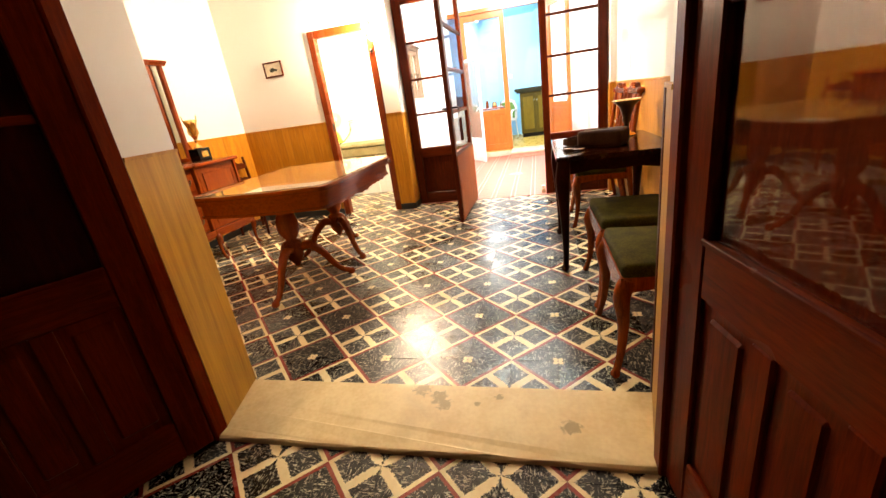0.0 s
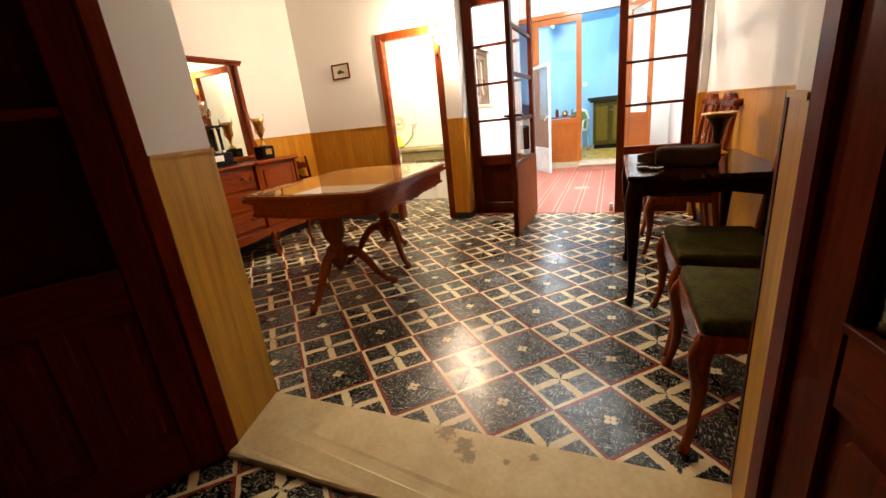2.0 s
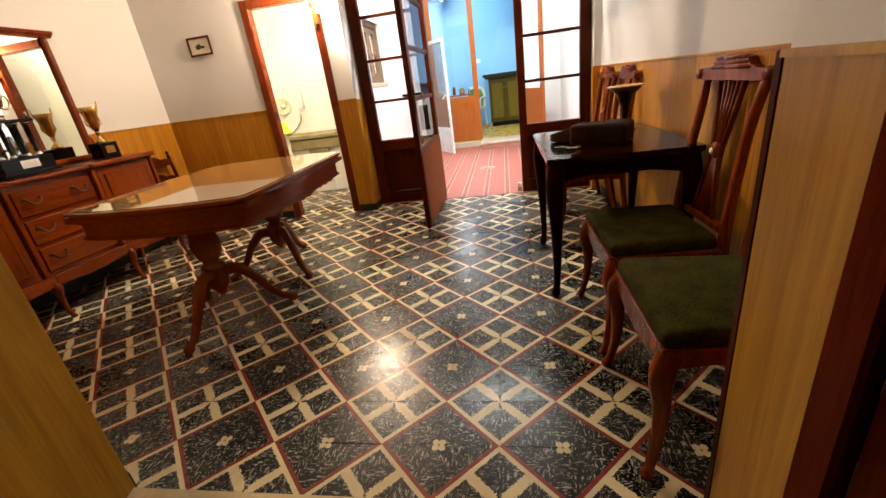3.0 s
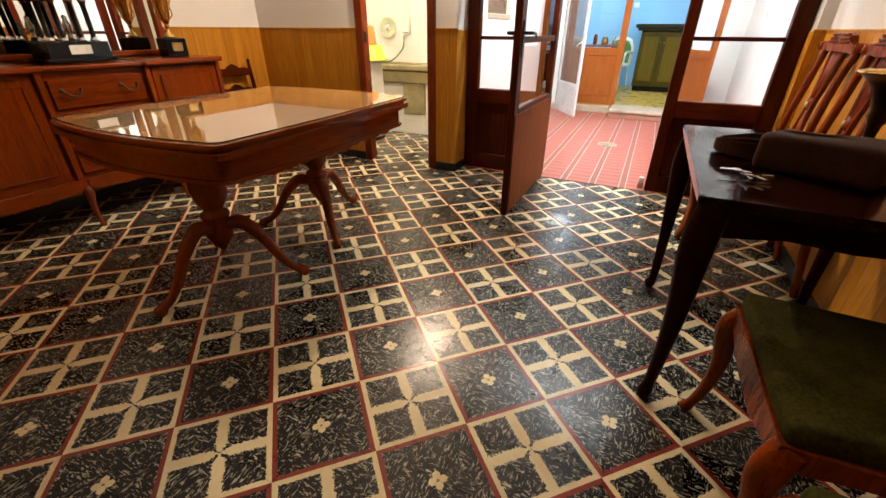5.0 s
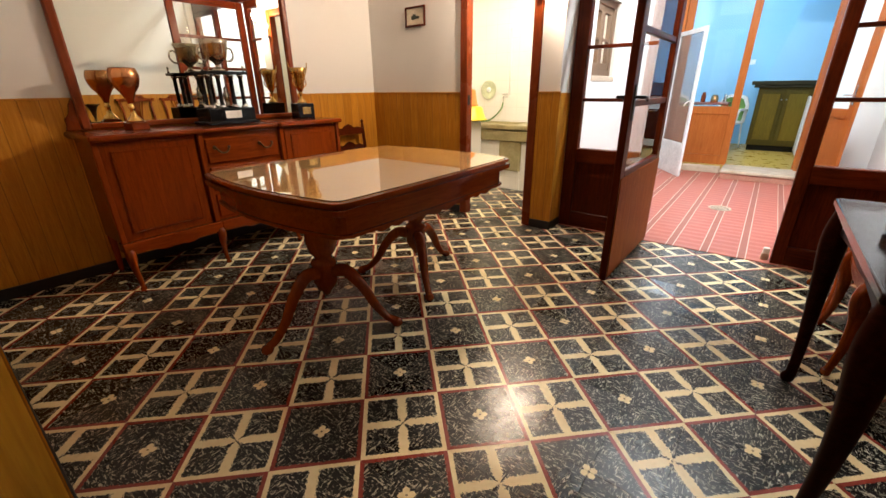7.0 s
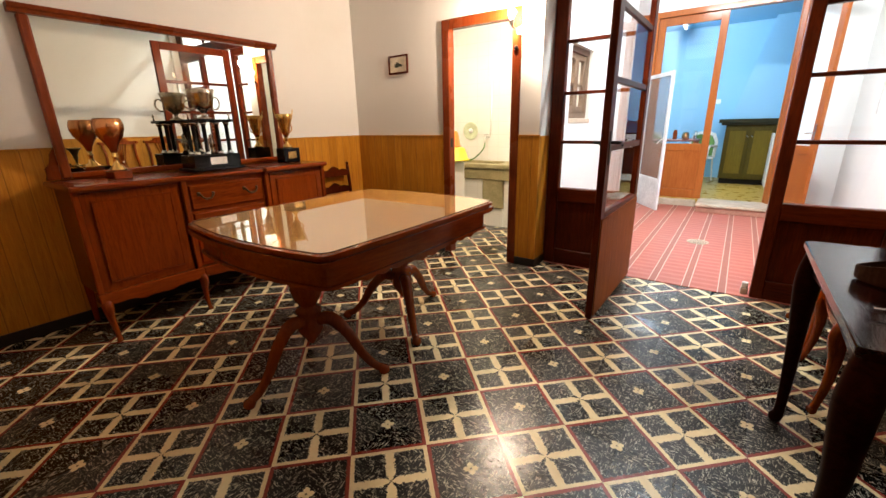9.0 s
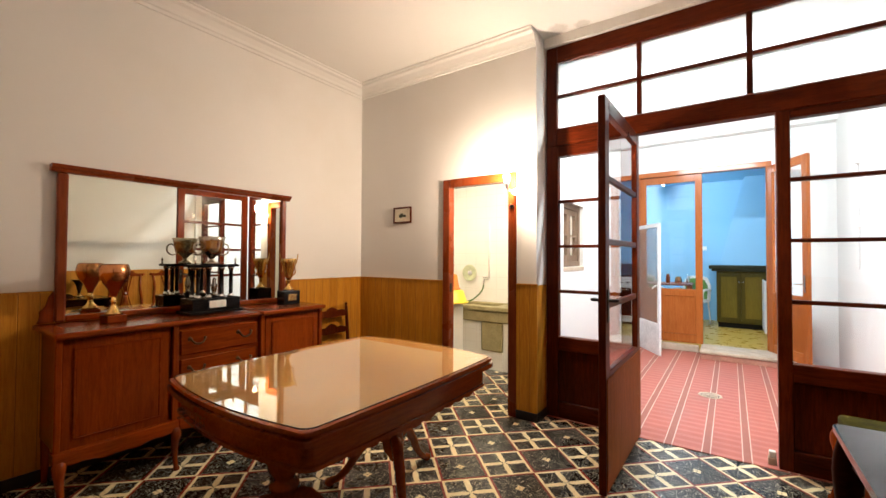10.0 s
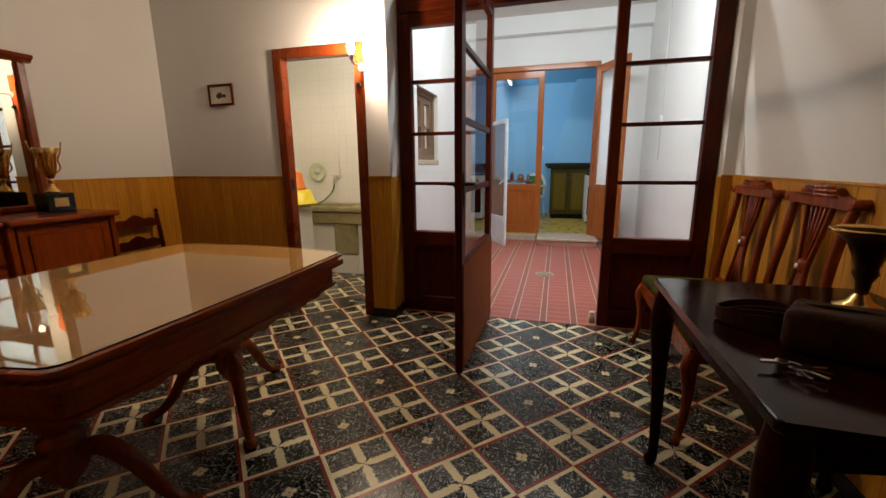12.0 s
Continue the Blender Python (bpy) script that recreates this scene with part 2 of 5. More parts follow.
M_SINK = stone("wash_stand_stone", (0.24, 0.20, 0.09), (0.37, 0.31, 0.16), 0.5, 0.5)
M_GROUT = paint("grout", (0.10, 0.085, 0.06), 0.8)
M_YFLOOR = stone("ochre_floor_tile", (0.45, 0.28, 0.05), (0.52, 0.345, 0.075), 0.3, 0.04)
M_DOOR = wood("dark_varnished_door_wood", (0.022, 0.003, 0.0008), (0.115, 0.017, 0.0034), 0.3, 0.0, (9, 9, 0.7), spec=0.08)
M_DOORH = wood("dark_varnished_rail_wood", (0.022, 0.003, 0.0008), (0.115, 0.017, 0.0034), 0.3, 0.0, (0.7, 9, 9), spec=0.08)
M_HALLDOOR = wood("red_varnished_hall_door_wood", (0.058, 0.0052, 0.0008), (0.18, 0.019, 0.0024), 0.28, 0.0, (9, 9, 0.7), spec=0.03)
M_HALLDOORH = wood("red_varnished_hall_rail_wood", (0.058, 0.0052, 0.0008), (0.18, 0.019, 0.0024), 0.24, 0.0, (0.7, 9, 9), spec=0.06)
M_FRAME = wood("red_varnished_frame_wood", (0.10, 0.015, 0.0035), (0.25, 0.048, 0.010), 0.26, 0.1, (9, 9, 0.7))
M_MAHOG = wood("mahogany", (0.115, 0.0155, 0.0016), (0.265, 0.046, 0.0048), 0.2, 0.4, (7, 7, 0.7), spec=0.12)
M_MAHOGH = wood("mahogany_lengthwise", (0.115, 0.0155, 0.0016), (0.265, 0.046, 0.0048), 0.2, 0.4, (7, 0.7, 7), spec=0.12)
M_TOPWOOD = wood("pale_table_veneer", (0.40, 0.165, 0.034), (0.62, 0.315, 0.088), 0.3, 0.0, (9, 0.5, 9))
M_CHAIR = wood("chair_wood", (0.075, 0.0098, 0.001), (0.34, 0.060, 0.005), 0.22, 0.1, (7, 7, 0.8))
M_DARKW = wood("dark_table_wood", (0.009, 0.0019, 0.0009), (0.030, 0.0058, 0.0024), 0.3, 0.0, (7, 0.8, 7), spec=0.03)
M_DARKTOP = wood("dark_polished_table_top", (0.008, 0.0016, 0.0007), (0.024, 0.0045, 0.0018), 0.07, 0.0, (7, 0.8, 7), spec=0.2)
M_KICK = wood("worn_orange_board", (0.13, 0.030, 0.006), (0.34, 0.098, 0.026), 0.5, 0.0, (11, 11, 0.6), wear=0.25, spec=0.05)
M_OLIVEP = wood("olive_panel_wood", (0.105, 0.070, 0.005), (0.19, 0.13, 0.012), 0.4, 0.1, (9, 9, 0.8))
M_FARW = wood("orange_pine_door_wood", (0.30, 0.075, 0.013), (0.47, 0.145, 0.032), 0.35, 0.2, (9, 9, 0.7))
M_OLIVE = wood("olive_cabinet_wood", (0.052, 0.037, 0.003), (0.105, 0.074, 0.008), 0.4, 0.1, (9, 9, 0.8))
M_OAK = wood("plain_oak_board", (0.29, 0.12, 0.010), (0.60, 0.315, 0.033), 0.36, 0.0, (8, 8, 0.45), axis_scale=1.9)
M_WINW = wood("weathered_window_wood", (0.11, 0.065, 0.04), (0.24, 0.155, 0.10), 0.6, 0.0, (9, 9, 0.8))
M_GREEN = plain("green_velvet", (0.042, 0.036, 0.0045), 0.9, 0, 0, 130, 0.55, 0.0012, Specular_IOR_Level=0.1)
M_BLACKBASE = plain("black_skirting", (0.012, 0.011, 0.010), 0.35)
M_GLASS = glass("window_glass")
M_FROST = Mat("frosted_glass", (0.94, 0.965, 0.95), 0.9, Transmission_Weight=1.0, IOR=1.3).m
M_DOORGLASS = Mat("old_door_glass", (0.9, 0.9, 0.88), 0.02, Transmission_Weight=1.0, IOR=1.66).m
M_TABLEGLASS = glass("table_glass", 0.015, (0.93, 0.97, 0.94))
M_MIRROR = Mat("mirror_silver", (0.77, 0.79, 0.71), 0.008, 1.0).m
M_GOLD = plain("gilt_metal", (0.80, 0.50, 0.16), 0.2, 1.0, vary=0.12)
M_COPPER = plain("copper_metal", (0.66, 0.30, 0.13), 0.2, 1.0, vary=0.12)
M_SILVER = plain("tarnished_silver", (0.50, 0.44, 0.36), 0.2, 1.0, vary=0.25)
M_CHROME = plain("chrome", (0.75, 0.75, 0.75), 0.15, 1.0)
M_BRASSD = plain("aged_brass", (0.09, 0.05, 0.02), 0.4, 1.0)
M_IRON = plain("black_iron", (0.015, 0.014, 0.013), 0.4, 0.6)
M_BLACK = plain("black_lacquer", (0.004, 0.004, 0.004), 0.14, Specular_IOR_Level=0.25)
M_PLAQUE = plain("silver_plaque", (0.80, 0.78, 0.72), 0.35, 0.3)
M_LEATHER = plain("brown_leather", (0.038, 0.0145, 0.006), 0.55, grain=120, vary=0.4, relief=0.0012, Specular_IOR_Level=0.06)
M_WHITEP = plain("white_plastic", (0.78, 0.78, 0.76), 0.4)
M_ENAMEL = plain("white_enamel", (0.80, 0.78, 0.72), 0.3, vary=0.03)
M_GREENP = plain("green_plastic", (0.10, 0.22, 0.05), 0.45)
M_YELLOWP = plain("yellow_plastic", (0.78, 0.60, 0.02), 0.35, vary=0.06)
M_ORANGEP = plain("orange_plastic", (0.70, 0.17, 0.018), 0.4, vary=0.06)
M_PAPER = plain("print_paper", (0.72, 0.66, 0.52), 0.7)
M_INK = plain("print_ink", (0.03, 0.035, 0.02), 0.7)
M_ALU = plain("white_aluminium", (0.72, 0.72, 0.72), 0.35)
M_MESH = Mat("fly_screen", (0.30, 0.25, 0.22), 0.6, Alpha=0.38).m
M_BULB = glow("lit_bulb_glass", WARM, SCONCE)
M_GLOBE = glow("lit_opal_globe", WARM, GLOBE)
M_BATHBULB = glow("lit_bathroom_globe", (1.0, 0.92, 0.79), BATH)
# Weak glow for the made-up patio tube.
M_TUBE = glow("made_up_patio_tube", (0.97, 0.97, 1.0), 3)
M_TUBE2 = glow("lit_kitchen_tube", (0.85, 0.93, 1.0), 410)

# ---- mesh helpers ----
random.seed(7)


def part(name, bm, material, parent=None, label="", smooth=False):
    me = bpy.data.meshes.new(name)
    bmesh.ops.recalc_face_normals(bm, faces=bm.faces[:])
    for f in bm.faces:
        f.smooth = smooth
    bm.to_mesh(me)
    bm.free()
    me.materials.append(material)
    ob = new(name, me)
    ob.parent = parent
    if name in ("pane", "glass_sheet"):
        ob.visible_shadow = False
    if label:
        ob["label"] = label
    return ob


def thing(name, label, category, at=(0, 0, 0), turn=0.0, group="", kind=""):
    ob = new(name)
    ob.matrix_basis = pose(*at, 0, 0, turn)
    ob.empty_display_size = 0.1
    return tagged(ob, label, category, group, kind)


def box(bm, x0, x1, y0, y1, z0, z1, bevel=0.0, seg=1):
    vs = [bm.verts.new((x, y, z)) for z in (z0, z1) for y in (y0, y1) for x in (x0, x1)]
    fs = [bm.faces.new([vs[i] for i in q]) for q in ((0, 2, 3, 1), (4, 5, 7, 6), (0, 1, 5, 4), (2, 6, 7, 3), (0, 4, 6, 2), (1, 3, 7, 5))]
    if bevel:
        es = list({e for f in fs for e in f.edges})
        bmesh.ops.bevel(bm, geom=es, offset=bevel, segments=seg, profile=0.5, affect="EDGES")
    return bm


def boxes(*lots, bevel=0.003):
    bm = bmesh.new()
    for b in lots:
        box(bm, *b, bevel)
    return bm


def prism(outline, z0, z1, axis="z", bevel=0.0):
    """A flat outline of (a, b) pairs drawn out along an axis: a, b are x, y for z; y, z for x; x, z for y."""
    bm = bmesh.new()

    def at(a, b, c):
        return {"z": (a, b, c), "x": (c, a, b), "y": (a, c, b)}[axis]
    lo = [bm.verts.new(at(a, b, z0)) for a, b in outline]
    hi = [bm.verts.new(at(a, b, z1)) for a, b in outline]
    n = len(outline)
    bm.faces.new(lo)
    bm.faces.new(hi[::-1])
    for i in range(n):
        bm.faces.new((lo[i], hi[i], hi[(i + 1) % n], lo[(i + 1) % n]))
    if bevel:
        es = [e for e in bm.edges if (e.verts[0] in lo) == (e.verts[1] in lo)]
        bmesh.ops.bevel(bm, geom=es, offset=bevel, segments=2, profile=0.5, affect="EDGES")
    return bm


def lathe(profile, seg=20, at=(0, 0, 0), bm=None, squash=1.0):
    bm = bm or bmesh.new()
    rings = []
    for r, z in profile:
        rings.append([bm.verts.new((at[0] + r * cos(2 * pi * i / seg), at[1] + squash * r * sin(2 * pi * i / seg), at[2] + z)) for i in range(seg)] if r > 1e-5 else [bm.verts.new((at[0], at[1], at[2] + z))])
    for a, b in zip(rings, rings[1:]):
        for i in range(seg):
            j = (i + 1) % seg
            if len(a) == 1 and len(b) == 1:
                continue
            if len(a) == 1:
                bm.faces.new((a[0], b[i], b[j]))
            elif len(b) == 1:
                bm.faces.new((a[i], a[j], b[0]))
            else:
                bm.faces.new((a[i], a[j], b[j], b[i]))
    return bm


def smooth_line(pts, n=5):
    """Catmull-Rom through points of any length of tuple."""
    out = []
    p = [pts[0], *pts, pts[-1]]
    for i in range(1, len(p) - 2):
        for k in range(n):
            t = k / n
            out.append(tuple(0.5 * (2 * b + (c - a) * t + (2 * a - 5 * b + 4 * c - d) * t * t + (3 * b - a - 3 * c + d) * t ** 3) for a, b, c, d in zip(p[i - 1], p[i], p[i + 1], p[i + 2])))
    out.append(tuple(pts[-1]))
    return out


def tube(pts, seg=8, bm=None, n=4, flat=1.0):
    """A round bar along (x, y, z, radius) points; flat squeezes it along its second axis."""
    bm = bm or bmesh.new()
    line = smooth_line(pts, n) if n > 1 else pts
    side = None
    rings = []
    for i, p in enumerate(line):
        a, b = Vector(line[max(i - 1, 0)][:3]), Vector(line[min(i + 1, len(line) - 1)][:3])
        d = (b - a).normalized()
        if side is None:
            side = d.orthogonal().normalized() if abs(d.z) < 0.5 else Vector((1, 0, 0))
        side = (side - d * side.dot(d)).normalized()
        up = d.cross(side)
        c = Vector(p[:3])
        rings.append([bm.verts.new(c + side * (p[3] * cos(2 * pi * k / seg)) + up * (flat * p[3] * sin(2 * pi * k / seg))) for k in range(seg)])
    for a, b in zip(rings, rings[1:]):
        for k in range(seg):
            bm.faces.new((a[k], a[(k + 1) % seg], b[(k + 1) % seg], b[k]))
    bm.faces.new(rings[0][::-1])
    bm.faces.new(rings[-1])
    return bm


def rod(a, b, r, seg=8, bm=None):
    return tube([(*a, r), (*b, r)], seg, bm, 1)


def setting(name, bm, material, label, smooth=False):
    return tagged(part(name, bm, material, None, "", smooth), label, kind="structure")


# ---- plan ----
LX, RX = -3.44, 0.76                     # side walls of the dining room
FY, FY0, BY = 1.262, 0.93, 4.39          # front wall, its hall face, back wall
CZ = 3.12                                # ceiling
DZ = 1.075                               # top of the boarding
JL, JR, JL0, JR0 = -1.355, 0.365, -1.275, 0.305   # doorway to the hall: room face, hall face
DTOP = 2.35
BX0, BX1, BTOP = -2.285, -1.69, 1.935    # doorway to the washroom
PX = -1.45                              # end of the pier
PY0, PY1 = 4.585, 4.655                  # glazed partition
PRX = 0.70

# ---- setting ----
setting("wall_left", boxes((LX - 0.2, LX, FY, BY, -0.05, CZ + 0.2), bevel=0), M_WALL, "white plastered side wall above oak boarding")
setting("wall_right", boxes((RX, RX + 0.2, FY, 4.5, -0.05, CZ + 0.2), (PRX, RX + 0.2, 4.5, 4.72, -0.05, CZ + 0.2), bevel=0), M_WALL, "white plastered wall above oak boarding")
bm = prism([(LX - 0.2, FY0), (JL0, FY0), (JL, FY), (LX - 0.2, FY)], -0.05, CZ + 0.2)
setting("wall_front_a", bm, M_WALL, "white plastered wall with a splayed doorway reveal")
bm = prism([(JR0, FY0), (RX + 0.2, FY0), (RX + 0.2, FY), (JR, FY)], -0.05, CZ + 0.2)
setting("wall_front_b", bm, M_WALL, "white plastered wall with a splayed doorway reveal")
bm = prism([(JL0, FY0), (JR0, FY0), (JR, FY), (JL, FY)], DTOP, CZ + 0.2)
setting("wall_front_lintel", bm, M_WALL, "white plastered wall above the wide doorway")
setting("wall_back", boxes((LX - 0.2, BX0, BY, BY + 0.06, -0.05, CZ + 0.2), (BX1, PX, BY, 4.72, -0.05, CZ + 0.2), (BX0, BX1, BY, BY + 0.06, BTOP, CZ + 0.2), bevel=0), M_WALL, "white plastered back wall with a narrow doorway")
setting("wall_over_partition", boxes((PX, PRX, 4.55, 4.72, 3.045, CZ + 0.2), bevel=0), M_WALL, "white plastered beam over the glazed partition")
setting("ceiling", boxes((LX, RX, FY, BY, CZ, CZ + 0.2), (PX, RX, BY, 4.6, CZ, CZ + 0.2), bevel=0), M_CEIL, "plain white plaster ceiling")


def cornice(a, b, inward, name):
    """A stepped cove between wall and ceiling from a to b; inward is the way into the room."""
    prof = [(0, -0.125), (0.014, -0.125), (0.018, -0.105), (0.03, -0.098), (0.038, -0.075), (0.062, -0.042), (0.09, -0.03), (0.096, -0.014), (0.115, -0.01), (0.115, 0), (0, 0)]
    bm = bmesh.new()
    ends = []
    for p in (a, b):
        ends.append([bm.verts.new((p[0] + inward[0] * o, p[1] + inward[1] * o, CZ - 0.001 + z)) for o, z in prof])
    n = len(prof)
    for i in range(n):
        bm.faces.new((ends[0][i], ends[0][(i + 1) % n], ends[1][(i + 1) % n], ends[1][i]))
    bm.faces.new(ends[0])
    bm.faces.new(ends[1][::-1])
    setting(name, bm, M_CEIL, "white moulded plaster cornice")


cornice((LX, FY), (LX, BY), (1, 0), "trim_cornice_left")
cornice((LX, BY), (PX, BY), (0, -1), "trim_cornice_back")
cornice((RX, FY), (RX, 4.5), (-1, 0), "trim_cornice_right")
cornice((LX, FY), (RX, FY), (0, 1), "trim_cornice_front")

# oak boarding, 8 mm proud, with a thin cap
T = 0.008
boards = [("trim_boarding_left", (LX, LX + T, FY, BY, 0, DZ)), ("trim_boarding_back", (LX + T, BX0 - 0.07, BY - T, BY, 0, DZ)),
          ("trim_boarding_pier", (BX1 + 0.07, PX + T, BY - T, BY, 0, DZ)), ("trim_boarding_pier_end", (PX, PX + T, BY, PY0, 0, DZ)),
          ("trim_boarding_right", (RX - T, RX, FY, 4.5, 0, DZ)), ("trim_boarding_corner", (PRX, RX - T, 4.5 - T, 4.5, 0, DZ)),
          ("trim_boarding_corner_end", (PRX - T, PRX, 4.5 - T, PY0, 0, DZ)),
          ("trim_boarding_front_a", (LX + T, JL, FY, FY + T, 0, DZ)), ("trim_boarding_front_b", (JR, RX - T, FY, FY + T, 0, DZ))]
for name, b in boards:
    setting(name, boxes(b, bevel=0), M_DADO, "oak-patterned upright wall boarding with grooves")
for name, (xa, xb) in (("trim_boarding_reveal_a", ((JL, JL0), (JL + T, JL0 + T))), ("trim_boarding_reveal_b", ((JR, JR0), (JR - T, JR0 - T)))):
    setting(name, prism([(xa[0], FY + 0.002), (xa[1], FY0 + 0.045), (xb[1], FY0 + 0.045), (xb[0], FY + 0.002)], 0, DZ), M_OAK, "oak-patterned boarding lining the doorway reveal")
caps = boxes((LX, LX + 0.014, FY, BY, DZ, DZ + 0.012), (LX, BX0 - 0.07, BY - 0.014, BY, DZ, DZ + 0.012), (BX1 + 0.07, PX + 0.012, BY - 0.014, BY, DZ, DZ + 0.012),
             (RX - 0.014, RX, FY, 4.5, DZ, DZ + 0.012), (PRX - 0.01, RX - 0.014, 4.5 - 0.014, 4.5, DZ, DZ + 0.012), (JR, RX - 0.014, FY, FY + 0.014, DZ, DZ + 0.012), (LX + 0.014, JL, FY, FY + 0.014, DZ, DZ + 0.012), bevel=0.002)
setting("trim_boarding_cap", caps, M_DADO, "thin oak capping strip on the wall boarding")
for name, xa, xb in (("trim_reveal_cap_a", (JL - 0.004, JL0 - 0.004), (JL + 0.014, JL0 + 0.014)), ("trim_reveal_cap_b", (JR + 0.004, JR0 + 0.004), (JR - 0.014, JR0 - 0.014))):
    setting(name, prism([(xa[0], FY), (xa[1], FY0 + 0.045), (xb[1], FY0 + 0.045), (xb[0], FY)], DZ, DZ + 0.012), M_OAK, "thin oak capping strip in the doorway reveal")
setting("trim_reveal_corner_b", boxes((JR - 0.012, JR + 0.018, FY - 0.006, FY + 0.016, 0, DZ + 0.012)), M_DOOR, "brown corner bead of the doorway boarding")
setting("baseboard", boxes((BX1 + 0.07, PX + 0.016, BY - 0.016, BY - T, 0, 0.07), (PX + T, PX + 0.016, BY - T, PY0, 0, 0.07), (LX + T, LX + 0.016, FY, BY, 0, 0.07), (LX + 0.016, BX0 - 0.07, BY - 0.016, BY - T, 0, 0.07),
                           (RX - 0.016, RX - T, FY + 0.02, 4.48, 0, 0.07), (LX + 0.016, JL - 0.002, FY + T, FY + 0.016, 0, 0.07), bevel=0.002), M_BLACKBASE, "low black tiled skirting")

# ---- washroom door frame ----
fr = thing("door_frame", "red-brown varnished wooden frame of the washroom doorway", "door frame", (0, 0, 0), kind="structure")
part("jamb", boxes((BX0 - 0.07, BX0 + 0.004, BY - 0.014, BY + 0.07, 0, BTOP + 0.07), bevel=0.006), M_FRAME, fr)
part("jamb", boxes((BX1 - 0.004, BX1 + 0.07, BY - 0.014, BY + 0.07, 0, BTOP + 0.07), bevel=0.006), M_FRAME, fr)
part("head", boxes((BX0 + 0.004, BX1 - 0.004, BY - 0.014, BY + 0.07, BTOP - 0.004, BTOP + 0.07), bevel=0.006), M_FRAME, fr)
part("latch_knob", lathe([(0, 0), (0.016, 0.002), (0.019, 0.012), (0.014, 0.024), (0, 0.028)], 12, (0, 0, 0)), M_IRON, fr, "small black iron knob", True).matrix_basis = pose(BX1 + 0.035, BY - 0.014, 1.72, 90)
part("strike_plate", boxes((BX0 + 0.003, BX0 + 0.008, BY + 0.0, BY + 0.03, 0.98, 1.06), bevel=0.001), M_IRON, fr)

# ---- glazed partition ----
gp = thing("window_partition", "dark varnished wooden partition with glazed side lights and transom", "partition", kind="structure")


def bars(zs, x0, x1, w=0.024):
    for z in zs:
        part("glazing_bar", boxes((x0, x1, PY0 + 0.012, PY1 - 0.012, z - w / 2, z + w / 2), bevel=0.003), M_DOORH, gp)


GL0, GL1, OL, OR, GR0, GR1 = -1.345, -0.865, -0.785, 0.045, 0.115, 0.60
TZ0, TZ1, RZ, GZ = 2.36, 2.905, 2.215, 0.655
for x0, x1 in ((PX + 0.008, GL0), (GL1, OL), (OR, GR0), (GR1, PRX - 0.008)):
    part("post", boxes((x0, x1, PY0, PY1, 0, RZ), bevel=0.005), M_DOOR, gp)
part("post", boxes((PX + 0.008, GL0 - 0.01, PY0, PY1, RZ, 3.045), bevel=0.005), M_DOOR, gp)
part("post", boxes((0.555, PRX - 0.008, PY0, PY1, RZ, 3.045), bevel=0.005), M_DOOR, gp)
part("transom_rail", boxes((GL0 - 0.01, 0.555, PY0 - 0.012, PY1 + 0.01, RZ, TZ0), bevel=0.008), M_DOORH, gp)
part("head_rail", boxes((GL0 - 0.01, 0.555, PY0, PY1, TZ1, 3.045), bevel=0.006), M_DOORH, gp)
for x in (-0.735, -0.08):
    part("mullion", boxes((x - 0.016, x + 0.016, PY0 + 0.008, PY1 - 0.008, TZ0, TZ1), bevel=0.003), M_DOOR, gp)
tr_x = (GL0 - 0.01, -0.751, -0.719, -0.096, -0.064, 0.555)
for i in range(0, 6, 2):
    part("glazing_bar", boxes((tr_x[i], tr_x[i + 1], PY0 + 0.012, PY1 - 0.012, 2.62, 2.644), bevel=0.003), M_DOORH, gp)
    for z0, z1 in ((TZ0, 2.62), (2.644, TZ1)):
        part("pane", boxes((tr_x[i], tr_x[i + 1], 4.618, 4.622, z0, z1), bevel=0), M_FROST, gp, "frosted transom pane")
for x0, x1, top in ((GL0, GL1, 2.125), (GR0, GR1, 2.165)):
    part("rail", boxes((x0, x1, PY0, PY1, top, RZ), bevel=0.004), M_DOORH, gp)
    part("rail", boxes((x0, x1, PY0, PY1, GZ - 0.11, GZ), bevel=0.005), M_DOORH, gp)
    part("rail", boxes((x0, x1, PY0, PY1, 0, 0.13), bevel=0.005), M_DOORH, gp)
    part("panel", boxes((x0, x1, PY0 + 0.022, PY1 - 0.022, 0.13, GZ - 0.11), bevel=0.004), M_DOOR, gp)
    step = (top - GZ) / 4
    bars([GZ + step * i for i in (1, 2, 3)], x0, x1)
    for i in range(4):
        part("pane", boxes((x0, x1, 4.618, 4.622, GZ + step * i + (0.012 if i else 0), GZ + step * (i + 1) - (0.012 if i < 3 else 0)), bevel=0), M_GLASS, gp)

# the open leaf of the partition, standing into the room
leaf = thing("door_leaf", "open dark wooden door leaf with four glass panes", "door", (OL + 0.03, PY0 - 0.004, 0.012), -90.6)
LW, LZ = 0.945, 2.185
for x0, x1 in ((0, 0.085), (LW - 0.085, LW)):
    part("stile", boxes((x0, x1, -0.02, 0.02, 0, LZ), bevel=0.004), M_DOOR, leaf)
for z0, z1 in ((0, 0.13), (0.55, 0.655), (LZ - 0.085, LZ)):
    part("rail", boxes((0.085, LW - 0.085, -0.02, 0.02, z0, z1), bevel=0.004), M_DOORH, leaf)
part("panel", boxes((0.085, LW - 0.085, -0.009, 0.009, 0.13, 0.55), bevel=0.003), M_FRAME, leaf, "plain reddish lower panel")
part("kick_board", boxes((0.012, LW - 0.012, 0.0202, 0.026, 0.02, 0.625), bevel=0.002), M_KICK, leaf, "worn orange-brown plywood facing")
st = (LZ - 0.085 - 0.655) / 4
